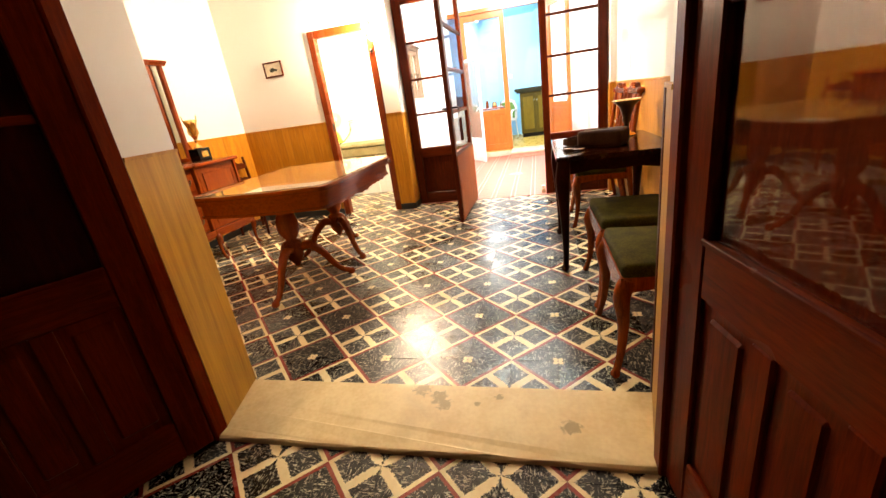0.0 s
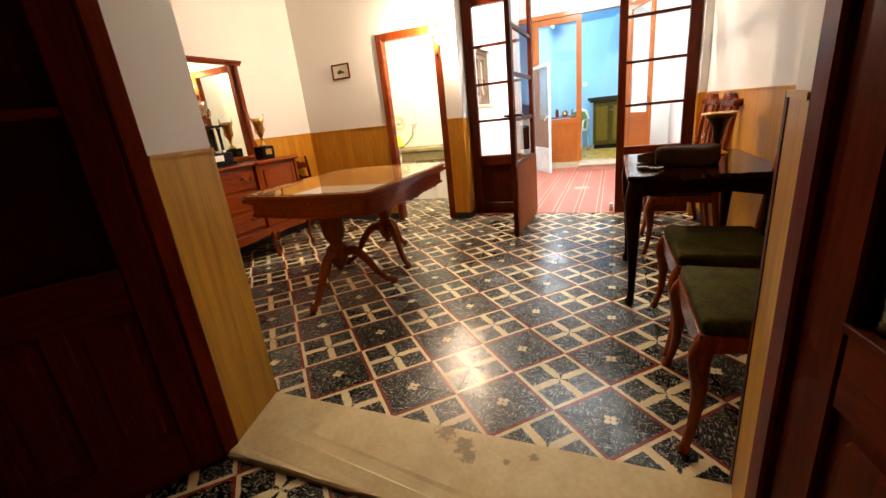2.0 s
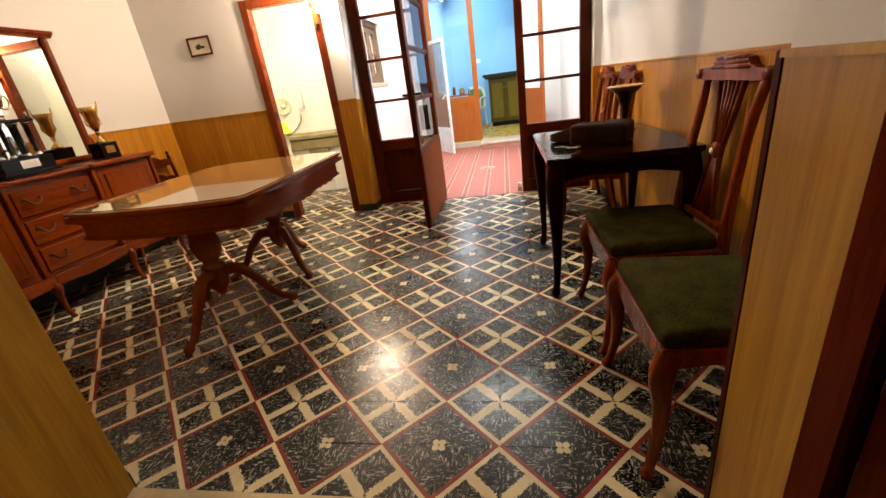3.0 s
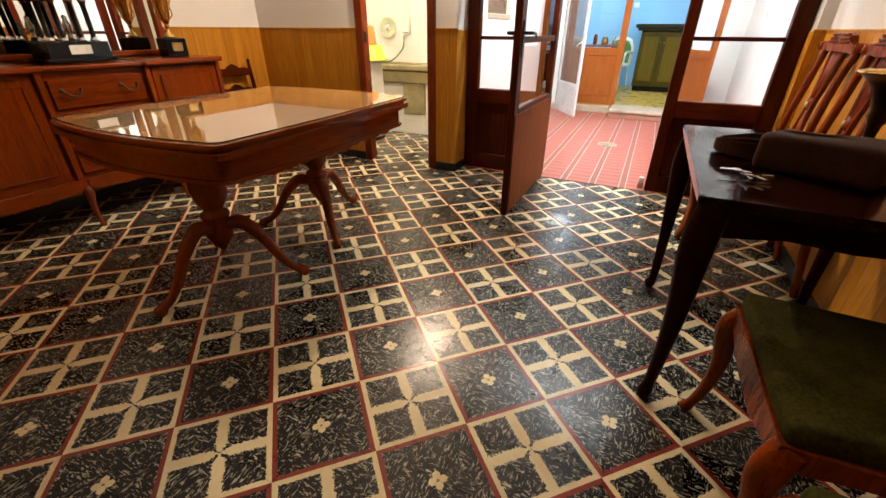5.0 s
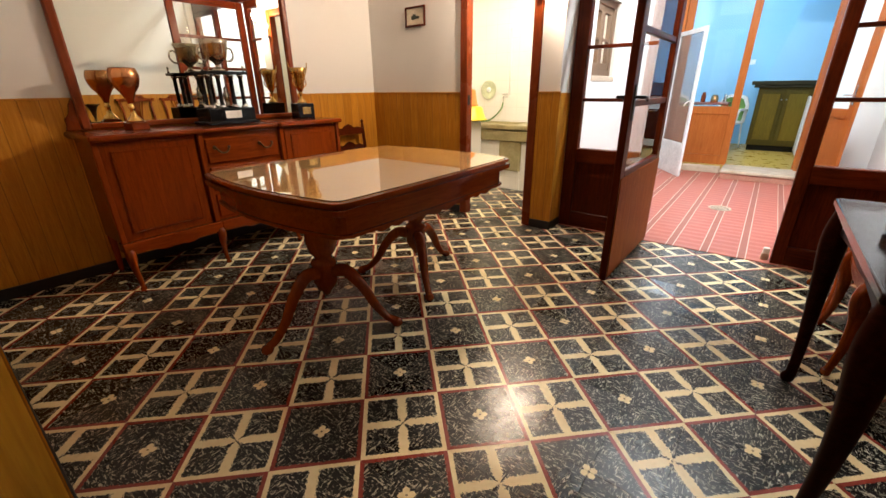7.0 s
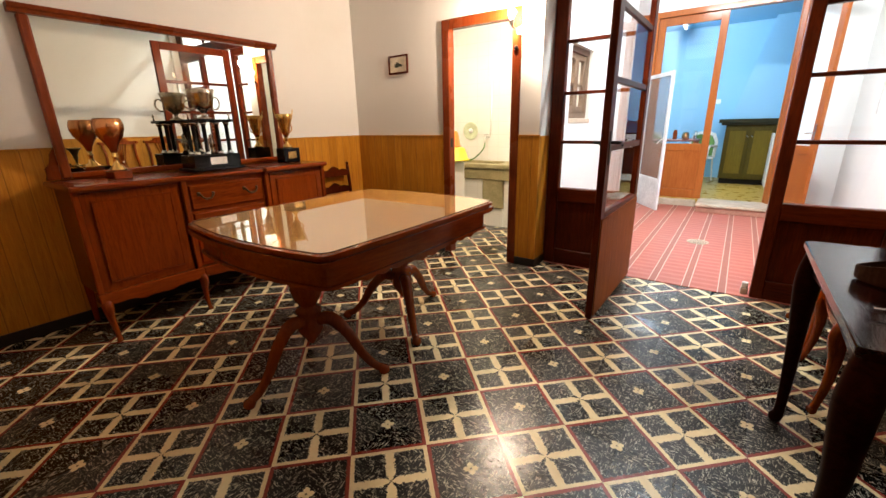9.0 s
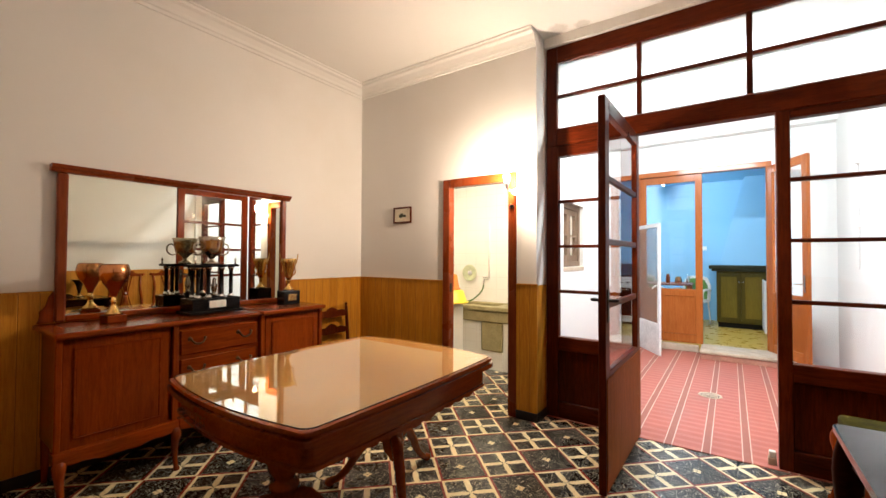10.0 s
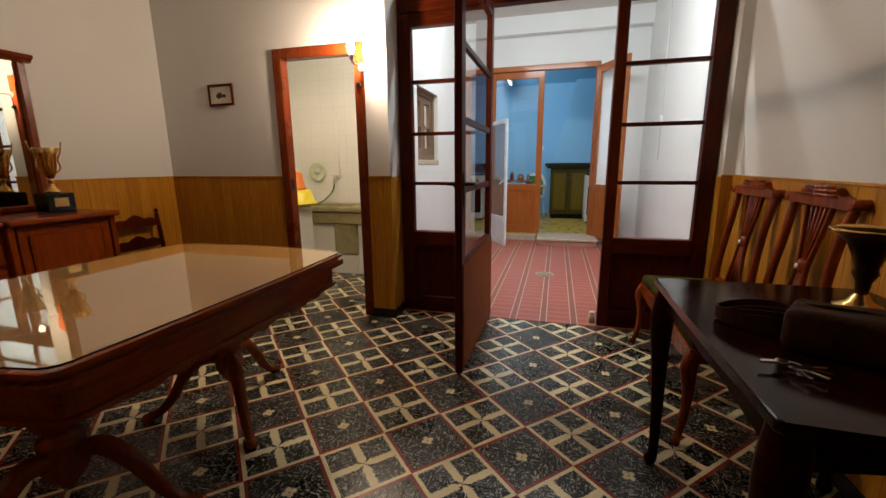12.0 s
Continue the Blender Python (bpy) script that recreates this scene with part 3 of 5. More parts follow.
for i in (1, 2, 3):
    part("glazing_bar", boxes((0.085, LW - 0.085, -0.014, 0.014, 0.655 + st * i - 0.017, 0.655 + st * i + 0.017), bevel=0.003), M_DOORH, leaf)
for i in range(4):
    part("pane", boxes((0.085, LW - 0.085, -0.002, 0.002, 0.655 + st * i + 0.01, 0.655 + st * (i + 1) - 0.01), bevel=0), M_GLASS, leaf)
bm = boxes((LW - 0.065, LW - 0.028, -0.026, -0.02, 0.93, 1.11), (LW - 0.065, LW - 0.028, 0.02, 0.026, 0.93, 1.11), bevel=0.002)
lock = part("lock_plate", bm, M_IRON, leaf, "black iron lock plate")
for s in (-1, 1):
    part("handle", tube([(LW - 0.046, s * 0.026, 1.05, 0.009), (LW - 0.046, s * 0.06, 1.05, 0.009), (LW - 0.06, s * 0.068, 1.05, 0.009), (LW - 0.13, s * 0.066, 1.045, 0.008), (LW - 0.165, s * 0.06, 1.03, 0.007)], 8, n=4), M_IRON, lock, "black iron lever handle", True)

# ---- double door to the hall ----
hf = thing("door_frame", "dark red-brown frame of the double door to the hall", "door frame", kind="structure")
part("jamb", boxes((JL0 - 0.06, JL0 + 0.012, FY0 - 0.02, FY0 + 0.045, 0, DTOP), bevel=0.006), M_HALLDOOR, hf)
part("jamb", boxes((JR0 - 0.012, JR0 + 0.06, FY0 - 0.02, FY0 + 0.045, 0, DTOP), bevel=0.006), M_HALLDOOR, hf)
part("head", boxes((JL0 - 0.06, JR0 + 0.06, FY0 - 0.02, FY0 + 0.045, DTOP, DTOP + 0.08), bevel=0.006), M_HALLDOORH, hf)


def hall_leaf(at, turn, label, flip):
    """A half-glazed leaf with three raised lower panels, hinged at its x = 0 edge."""
    d = thing("door_leaf", label, "door", at, turn)
    w, h = 0.78, 2.3
    y0, y1 = (-0.042, 0.0) if flip else (0.0, 0.042)
    ym = (y0 + y1) / 2
    for x0, x1 in ((0, 0.095), (w - 0.095, w)):
        part("stile", boxes((x0, x1, y0, y1, 0, h), bevel=0.005), M_HALLDOOR, d)
    for z0, z1 in ((0, 0.16), (0.63, 0.765), (h - 0.1, h)):
        part("rail", boxes((0.095, w - 0.095, y0, y1, z0, z1), bevel=0.006), M_HALLDOORH, d)
    inner = w - 0.19
    for i in (1, 2):
        x = 0.095 + inner * i / 3
        part("muntin", boxes((x - 0.028, x + 0.028, y0 + 0.003, y1 - 0.003, 0.16, 0.63), bevel=0.004), M_HALLDOOR, d)
    for i in range(3):
        x0, x1 = 0.095 + inner * i / 3 + (0.028 if i else 0), 0.095 + inner * (i + 1) / 3 - (0.028 if i < 2 else 0)
        bm = boxes((x0, x1, ym - 0.008, ym + 0.008, 0.16, 0.63), bevel=0)
        box(bm, x0 + 0.028, x1 - 0.028, y0 + 0.006, y1 - 0.006, 0.19, 0.60, 0.008)
        part("panel", bm, M_HALLDOOR, d)
    part("pane", boxes((0.095, w - 0.095, ym - 0.002, ym + 0.002, 0.765, h - 0.1), bevel=0), M_DOORGLASS, d)
    yb = ym - 0.016 if flip else ym + 0.006
    part("shutter", boxes((0.095, w - 0.095, yb, yb + 0.01, 0.765, h - 0.1), bevel=0), M_HALLDOOR, d, "closed inner shutter board behind the glass")
    for z in (1.21, 1.62):
        part("glazing_bar", boxes((0.095, w - 0.095, ym - 0.014, ym + 0.014, z - 0.013, z + 0.013), bevel=0.003), M_HALLDOORH, d)
    for s, yy in ((-1, y0), (1, y1)):
        part("bead", boxes((0.095, w - 0.095, min(yy, yy + s * 0.008), max(yy, yy + s * 0.008), 0.757, 0.771), bevel=0.002), M_HALLDOORH, d)
    return d


hall_leaf((JL0 + 0.004, FY0 - 0.024, 0.012), 240, "dark red-brown half-glazed door leaf standing open into the hall", True)
hall_leaf((JR0 + 0.004, FY0 - 0.024, 0.012), 279, "dark red-brown half-glazed door leaf with raised lower panels, open", False)

# threshold
sl = boxes((JL - 0.01, JR + 0.01, FY0 - 0.012, FY + 0.002, -0.02, 0.022), bevel=0.006)
bmesh.ops.subdivide_edges(sl, edges=[e for e in sl.edges if e.calc_length() > 0.3], cuts=24)
for v in sl.verts:
    if v.co.y < FY0 and v.co.z > 0:
        v.co.y += random.uniform(0, 0.006)
        v.co.z -= random.uniform(0, 0.005)
setting("trim_threshold", sl, M_SILL, "worn cream limestone threshold slab")

# unseen hall that closes in the start of the walk, kept dark
setting("wall_hall", boxes((-2.4, -2.2, -1.9, FY0, -0.05, 3.1), (1.3, 1.5, -1.9, FY0, -0.05, 3.1), (-2.4, 1.5, -2.1, -1.9, -0.05, 3.1), bevel=0), M_HALL, "unseen walls closing the hall, coloured dark brown to keep it dark")
setting("ceiling_hall", boxes((-2.4, 1.5, -2.1, FY0, 3.0, 3.1), bevel=0), M_CEIL, "plain hall ceiling in the dark")

# ---- washroom ----
setting("wall_washroom", boxes((LX - 0.2, LX, BY + 0.06, 6.05, -0.05, 2.7), (LX - 0.2, -1.5, 5.9, 6.05, -0.05, 2.7), (-1.64, -1.5, 4.72, 5.15, -0.05, 2.7), (-1.64, -1.5, 5.8, 5.9, -0.05, 2.7),
                                (-1.64, -1.5, 5.15, 5.8, -0.05, 1.21), (-1.64, -1.5, 5.15, 5.8, 1.85, 2.7), bevel=0), M_WTILE, "washroom walls in glazed cream tiles")
setting("ceiling_washroom", boxes((LX - 0.2, -1.5, BY + 0.06, 6.05, 2.6, 2.7), bevel=0), M_CEIL, "white washroom ceiling")

# ---- patio ----
PAX0, PAX1, PAY = -1.5, 0.86, 8.05
setting("wall_patio_a", boxes((PAX0, PAX0 + 0.01, 4.72, 5.15, -0.05, 3.3), (PAX0, PAX0 + 0.01, 5.8, PAY, -0.05, 3.3), (PAX0, PAX0 + 0.01, 5.15, 5.8, -0.05, 1.21), (PAX0, PAX0 + 0.01, 5.15, 5.8, 1.85, 3.3), (PAX0 - 0.2, PAX0, 6.05, PAY, -0.05, 3.3), (PAX0 - 0.2, PAX0, 4.72, 6.05, 2.7, 3.3), bevel=0), M_PATIOWALL, "whitewashed patio wall with a small barred window")
setting("wall_patio_b", boxes((PAX1, PAX1 + 0.2, 4.72, PAY, -0.05, 3.3), bevel=0), M_PATIOWALL, "whitewashed patio wall with a cable")
DX0, DXM, DX1, DXT = -1.37, -0.56, 0.25, 2.57
setting("wall_patio_c", boxes((PAX0 - 0.2, DX0, PAY, PAY + 0.18, -0.05, 3.3), (DX1, PAX1 + 0.2, PAY, PAY + 0.18, -0.05, 3.3), (DX0, DX1, PAY, PAY + 0.18, DXT, 3.3), bevel=0), M_PATIOWALL, "whitewashed patio wall round the kitchen doors")
setting("ceiling_patio", boxes((PAX0 - 0.2, PAX1 + 0.2, 4.72, PAY + 0.18, 3.2, 3.3), bevel=0), M_CEIL, "white patio roof")
setting("trim_patio_beam", boxes((PAX0 + 0.01, PAX1, PAY - 0.14, PAY - 0.002, 2.96, 3.2), bevel=0.004), M_PATIOWALL, "white beam along the patio wall")
setting("floor_patio", boxes((PAX0 - 0.1, PAX1 + 0.1, 4.57, PAY + 0.1, -0.05, 0.004), bevel=0), M_PATIO, "ribbed red patio tiles with dark and white lines")

# kitchen beyond
KZ = 0.10
setting("wall_kitchen", boxes((-3.2, -3.0, PAY + 0.18, 11.0, -0.05, 2.9), (1.3, 1.5, PAY + 0.18, 11.0, -0.05, 2.9), (-3.2, 1.5, 10.85, 11.0, -0.05, 2.9), (-3.2, PAX0 - 0.2, PAY, PAY + 0.18, -0.05, 2.9), (PAX1 + 0.2, 1.5, PAY, PAY + 0.18, -0.05, 2.9), bevel=0), M_BLUE, "bright blue painted kitchen walls")
setting("ceiling_kitchen", boxes((-3.2, 1.5, PAY + 0.18, 11.0, 2.8, 2.9), bevel=0), M_BLUE, "blue painted kitchen ceiling")
setting("floor_kitchen", boxes((-3.2, 1.5, PAY + 0.01, 11.0, -0.05, KZ), bevel=0), M_YFLOOR, "ochre kitchen floor")

# ---- dining room furniture ----


def cabriole(foot, top, r0=0.028, bulge=0.03, outward=(1, 0)):
    """A bent leg from the knee at top down to a curled foot."""
    (fx, fy, fz), (tx, ty, tz) = foot, top
    ox, oy = outward
    h = tz - fz
    return tube([(tx, ty, tz, r0), (tx + ox * bulge, ty + oy * bulge, tz - 0.16 * h, r0 * 1.12), (tx + ox * bulge * 0.6, ty + oy * bulge * 0.6, tz - 0.42 * h, r0 * 0.8),
                 ((tx + fx) / 2 - ox * 0.004, (ty + fy) / 2 - oy * 0.004, fz + 0.3 * h, r0 * 0.58), (fx - ox * 0.012, fy - oy * 0.012, fz + 0.09 * h, r0 * 0.5), (fx, fy, fz + 0.03 * h, r0 * 0.66), (fx + ox * 0.012, fy + oy * 0.012, fz + 0.004, r0 * 0.42)], 10, n=5)


def outline_bowed(hx, hy, bow_x, bow_y, cut, n=9):
    """A rectangle with bowed sides and cut, rounded corners."""
    pts = []

    def side(a, b, nx, ny, bow):
        for i in range(n):
            t = i / (n - 1)
            k = bow * (1 - (2 * t - 1) ** 2)
            pts.append((a[0] + (b[0] - a[0]) * t + nx * k, a[1] + (b[1] - a[1]) * t + ny * k))
    def corner(cx, cy, a):
        for i in (1, 2, 3):
            t = radians(a + 22.5 * i)
            pts.append((cx + cut * cos(t), cy + cut * sin(t)))
    side((-hx + cut, -hy), (hx - cut, -hy), 0, -1, bow_y)
    corner(hx - cut, -hy + cut, -90)
    side((hx, -hy + cut), (hx, hy - cut), 1, 0, bow_x)
    corner(hx - cut, hy - cut, 0)
    side((hx - cut, hy), (-hx + cut, hy), 0, 1, bow_y)
    corner(-hx + cut, hy - cut, 90)
    side((-hx, hy - cut), (-hx, -hy + cut), -1, 0, bow_x)
    corner(-hx + cut, -hy + cut, 180)
    return pts


def dining_table():
    t = thing("dining_table", "red-brown wooden dining table with a glass top on two turned pedestals", "table", (-1.755, 2.715, 0))
    hx, hy = 0.50, 0.615
    layers = [(0.0, 0.735, 0.748), (-0.012, 0.722, 0.736), (0.004, 0.700, 0.723), (-0.02, 0.688, 0.701)]
    for grow, z0, z1 in layers:
        part("tabletop" if grow == 0.0 else "edge_moulding", prism(outline_bowed(hx + grow, hy + grow, 0.012, 0.045, 0.048), z0, z1, bevel=0.004), M_MAHOGH, t)
    part("veneer_panel", prism(outline_bowed(hx - 0.02, hy - 0.02, 0.012, 0.045, 0.046), 0.747, 0.7492), M_TOPWOOD, t, "paler veneered field under the glass")
    part("glass_sheet", prism(outline_bowed(hx - 0.012, hy - 0.012, 0.012, 0.045, 0.046), 0.7515, 0.7565, bevel=0.0012), M_TABLEGLASS, t, "clear glass sheet covering the top")
    part("apron", prism(outline_bowed(hx - 0.035, hy - 0.035, 0.012, 0.045, 0.05), 0.60, 0.689, bevel=0.003), M_MAHOGH, t)
    part("lower_bead", prism(outline_bowed(hx - 0.024, hy - 0.024, 0.012, 0.045, 0.052), 0.604, 0.618, bevel=0.006), M_MAHOGH, t)
    for s in (-1, 1):
        part("carved_edge", prism([(-0.42 + 0.84 * i / 40, 0.601 - 0.011 * abs(sin(i * pi / 4)) - (0.012 if 15 < i < 25 else 0)) for i in range(41)] + [(0.42, 0.612), (-0.42, 0.612)], s * (hx - 0.03) - 0.008, s * (hx - 0.03) + 0.008, "x"), M_MAHOG, t, "carved wavy lower edge")
    for s in (-1, 1):
        py = s * 0.345
        prof = [(0.0, 0.60), (0.085, 0.60), (0.088, 0.575), (0.06, 0.56), (0.05, 0.545), (0.062, 0.53), (0.074, 0.48), (0.078, 0.44), (0.066, 0.39), (0.045, 0.36), (0.038, 0.345), (0.06, 0.335), (0.064, 0.32), (0.052, 0.305), (0.06, 0.27), (0.063, 0.23), (0.05, 0.2), (0.03, 0.175), (0.018, 0.15), (0.0, 0.14)]
        part("pedestal", lathe(prof, 20, (0, py, 0)), M_MAHOG, t, "", True)
        for a in ((-88, 27, 150) if s < 0 else (96, -38, 213)):
            ang = radians(a)
            ca, sa = cos(ang), sin(ang)
            leg = part("leg", tube([(0.035 * ca, py + 0.035 * sa, 0.27, 0.03), (0.11 * ca, py + 0.11 * sa, 0.285, 0.033), (0.19 * ca, py + 0.19 * sa, 0.21, 0.028), (0.25 * ca, py + 0.25 * sa, 0.11, 0.023), (0.31 * ca, py + 0.31 * sa, 0.045, 0.02), (0.355 * ca, py + 0.355 * sa, 0.028, 0.02)], 10, n=4), M_MAHOG, t, "", True)
            part("claw_foot", lathe([(0, 0), (0.022, 0.002), (0.028, 0.016), (0.022, 0.036), (0, 0.044)], 12, (0.362 * ca, py + 0.362 * sa, 0)), M_MAHOG, leg, "", True)
    return t


dining_table()


def dining_chair(at, turn, label):
    """The seat faces local -x; the back stands at +x. Origin under the middle of the seat."""
    c = thing("dining_chair", label, "chair", at, turn, "chairs along the wall")
    d, w = 0.2, 0.235
    bm = box(bmesh.new(), -d - 0.008, d - 0.03, -w, w, 0.415, 0.475, 0.022, 3)
    for v in bm.verts:
        if v.co.z > 0.45:
            v.co.z += 0.016 * max(0, 1 - (v.co.x / d) ** 2) * max(0, 1 - (v.co.y / w) ** 2)
        v.co.y *= 1.0 - 0.12 * (v.co.x + d) / (2 * d)
    part("seat", bm, M_GREEN, c, "worn dark green velvet seat pad", True)
    # wavy front and side rails
    wave = [(-w + 2 * w * i / 20, 0.365 + 0.018 * cos(i * 2 * pi / 20) - 0.012 * abs(sin(i * 2 * pi / 20))) for i in range(21)]
    part("front_rail", prism(wave + [(w, 0.425), (-w, 0.425)], -d - 0.012, -d + 0.014, "x", 0.002), M_CHAIR, c)
    for s in (-1, 1):
        bm = prism([(-d, 0.425), (d - 0.03, 0.425), (d - 0.03, 0.372), (0.1, 0.378), (0, 0.384), (-0.1, 0.378), (-d, 0.36)], s * w * 0.95 - 0.011, s * w * 0.95 + 0.011, "y", 0.002)
        part("side_rail", bm, M_CHAIR, c)
        part("leg", cabriole((-d - 0.03, s * (w + 0.012), 0), (-d + 0.015, s * (w - 0.02), 0.41), 0.029, 0.03, (-0.75, s * 0.55)), M_CHAIR, c, "", True)
        part("back_leg", tube([(d + 0.045, s * 0.195, 0.003, 0.016), (d + 0.012, s * 0.2, 0.2, 0.018), (d - 0.012, s * 0.205, 0.42, 0.021), (d + 0.0, s * 0.2, 0.62, 0.019), (d + 0.03, s * 0.185, 0.85, 0.018), (d + 0.055, s * 0.2, 1.0, 0.017)], 8, n=4), M_CHAIR, c, "", True)
    part("back_rail", boxes((d - 0.03, d + 0.0, -0.2, 0.2, 0.375, 0.425)), M_CHAIR, c)
    # crest with raised middle and scrolled ears
    crest = [(-0.235, 1.0), (-0.215, 1.03), (-0.16, 1.022), (-0.12, 1.035), (-0.10, 1.062), (-0.05, 1.072), (0.05, 1.072), (0.10, 1.062), (0.12, 1.035), (0.16, 1.022), (0.215, 1.03), (0.235, 1.0), (0.2, 0.985), (0.12, 0.995), (0.06, 0.985), (0, 0.99), (-0.06, 0.985), (-0.12, 0.995), (-0.2, 0.985)]
    cr = part("crest_rail", prism(crest, d + 0.035, d + 0.072, "x", 0.006), M_CHAIR, c)
    for s in (-1, 1):
        part("scroll", tube([(d + 0.028, s * 0.225, 1.012, 0.02), (d + 0.08, s * 0.225, 1.012, 0.02)], 10, n=1), M_CHAIR, cr, "", True)
    for z, h in ((1.064, 0.098), (1.048, 0.112), (1.032, 0.125)):
        part("crest_bead", rod((d + 0.036, -h, z), (d + 0.036, h, z), 0.0065), M_CHAIR, cr, "", True)
    # pierced splat: outer curves, fans of slender bars and a pearl boss
    sp = part("splat", tube([(d + 0.05, -0.085, 0.99, 0.011), (d + 0.04, -0.06, 0.87, 0.011), (d + 0.026, -0.032, 0.745, 0.012), (d + 0.012, -0.05, 0.62, 0.011), (d + 0.0, -0.085, 0.48, 0.011)], 6, n=5, flat=0.6), M_CHAIR, c, "pierced lyre-shaped splat", True)
    part("splat_side", tube([(d + 0.05, 0.085, 0.99, 0.011), (d + 0.04, 0.06, 0.87, 0.011), (d + 0.026, 0.032, 0.745, 0.012), (d + 0.012, 0.05, 0.62, 0.011), (d + 0.0, 0.085, 0.48, 0.011)], 6, n=5, flat=0.6), M_CHAIR, sp, "", True)
    for i in range(4):
        y = -0.045 + 0.03 * i
        part("splat_bar", rod((d + 0.05, y, 0.99), (d + 0.027, y * 0.25, 0.76), 0.0068, 6), M_CHAIR, sp, "", True)
        part("splat_bar", rod((d + 0.0, y, 0.48), (d + 0.024, y * 0.25, 0.72), 0.0068, 6), M_CHAIR, sp, "", True)
    part("shoe_rail", boxes((d - 0.014, d + 0.014, -0.19, 0.19, 0.462, 0.492), bevel=0.004), M_CHAIR, c)
    bs = part("boss", lathe([(0, -0.02), (0.028, -0.014), (0.034, 0), (0.028, 0.014), (0, 0.02)], 14, (0, 0, 0)), M_CHAIR, sp, "", True)
    bs.matrix_basis = pose(d + 0.026, 0, 0.742, 0, 90, 0)
    part("inlay", lathe([(0, 0), (0.012, 0.001), (0.010, 0.005), (0, 0.007)], 12), M_PLAQUE, sp, "small pearly inlay", True).matrix_basis = pose(d + 0.007, 0, 0.742, 0, -90, 0)
    return c


chair = dining_chair((0.478, 1.62, 0), 0, "red-brown carved dining chair with a worn green velvet seat")
for y, t in ((2.19, 1.0), (3.55, -1.0), (4.1, 1.5)):
    copy_thing(chair, pose(0.48, y, 0, 0, 0, t))


def side_table():
    t = thing("side_table", "dark-stained wooden side table with long curved legs", "table", (0.405, 2.765, 0))
    hx, hy = 0.32, 0.45
    part("tabletop", prism(outline_bowed(hx, hy, 0.0, 0.006, 0.012, 4), 0.716, 0.742, bevel=0.006), M_DARKTOP, t, "scuffed dark glossy top")
    for s in (-1, 1):
        part("apron", prism([(-hx + 0.05, 0.715), (hx - 0.05, 0.715), (hx - 0.05, 0.63), (0.12, 0.652), (0, 0.645), (-0.12, 0.652), (-hx + 0.05, 0.63)], s * (hy - 0.045) - 0.01, s * (hy - 0.045) + 0.01, "y"), M_DARKW, t)
        part("apron", prism([(-hy + 0.05, 0.715), (hy - 0.05, 0.715), (hy - 0.05, 0.63), (0.12, 0.652), (0, 0.645), (-0.12, 0.652), (-hy + 0.05, 0.63)], s * (hx - 0.045) - 0.01, s * (hx - 0.045) + 0.01, "x"), M_DARKW, t)
        for q in (-1, 1):
            part("leg", cabriole((q * (hx - 0.035), s * (hy - 0.11 + (0.06 if s > 0 else 0)), 0), (q * (hx - 0.045), s * (hy - 0.045), 0.716), 0.036, 0.02, (q * 0.6, s * 0.6)), M_DARKW, t, "", True)
    return t


side_table()


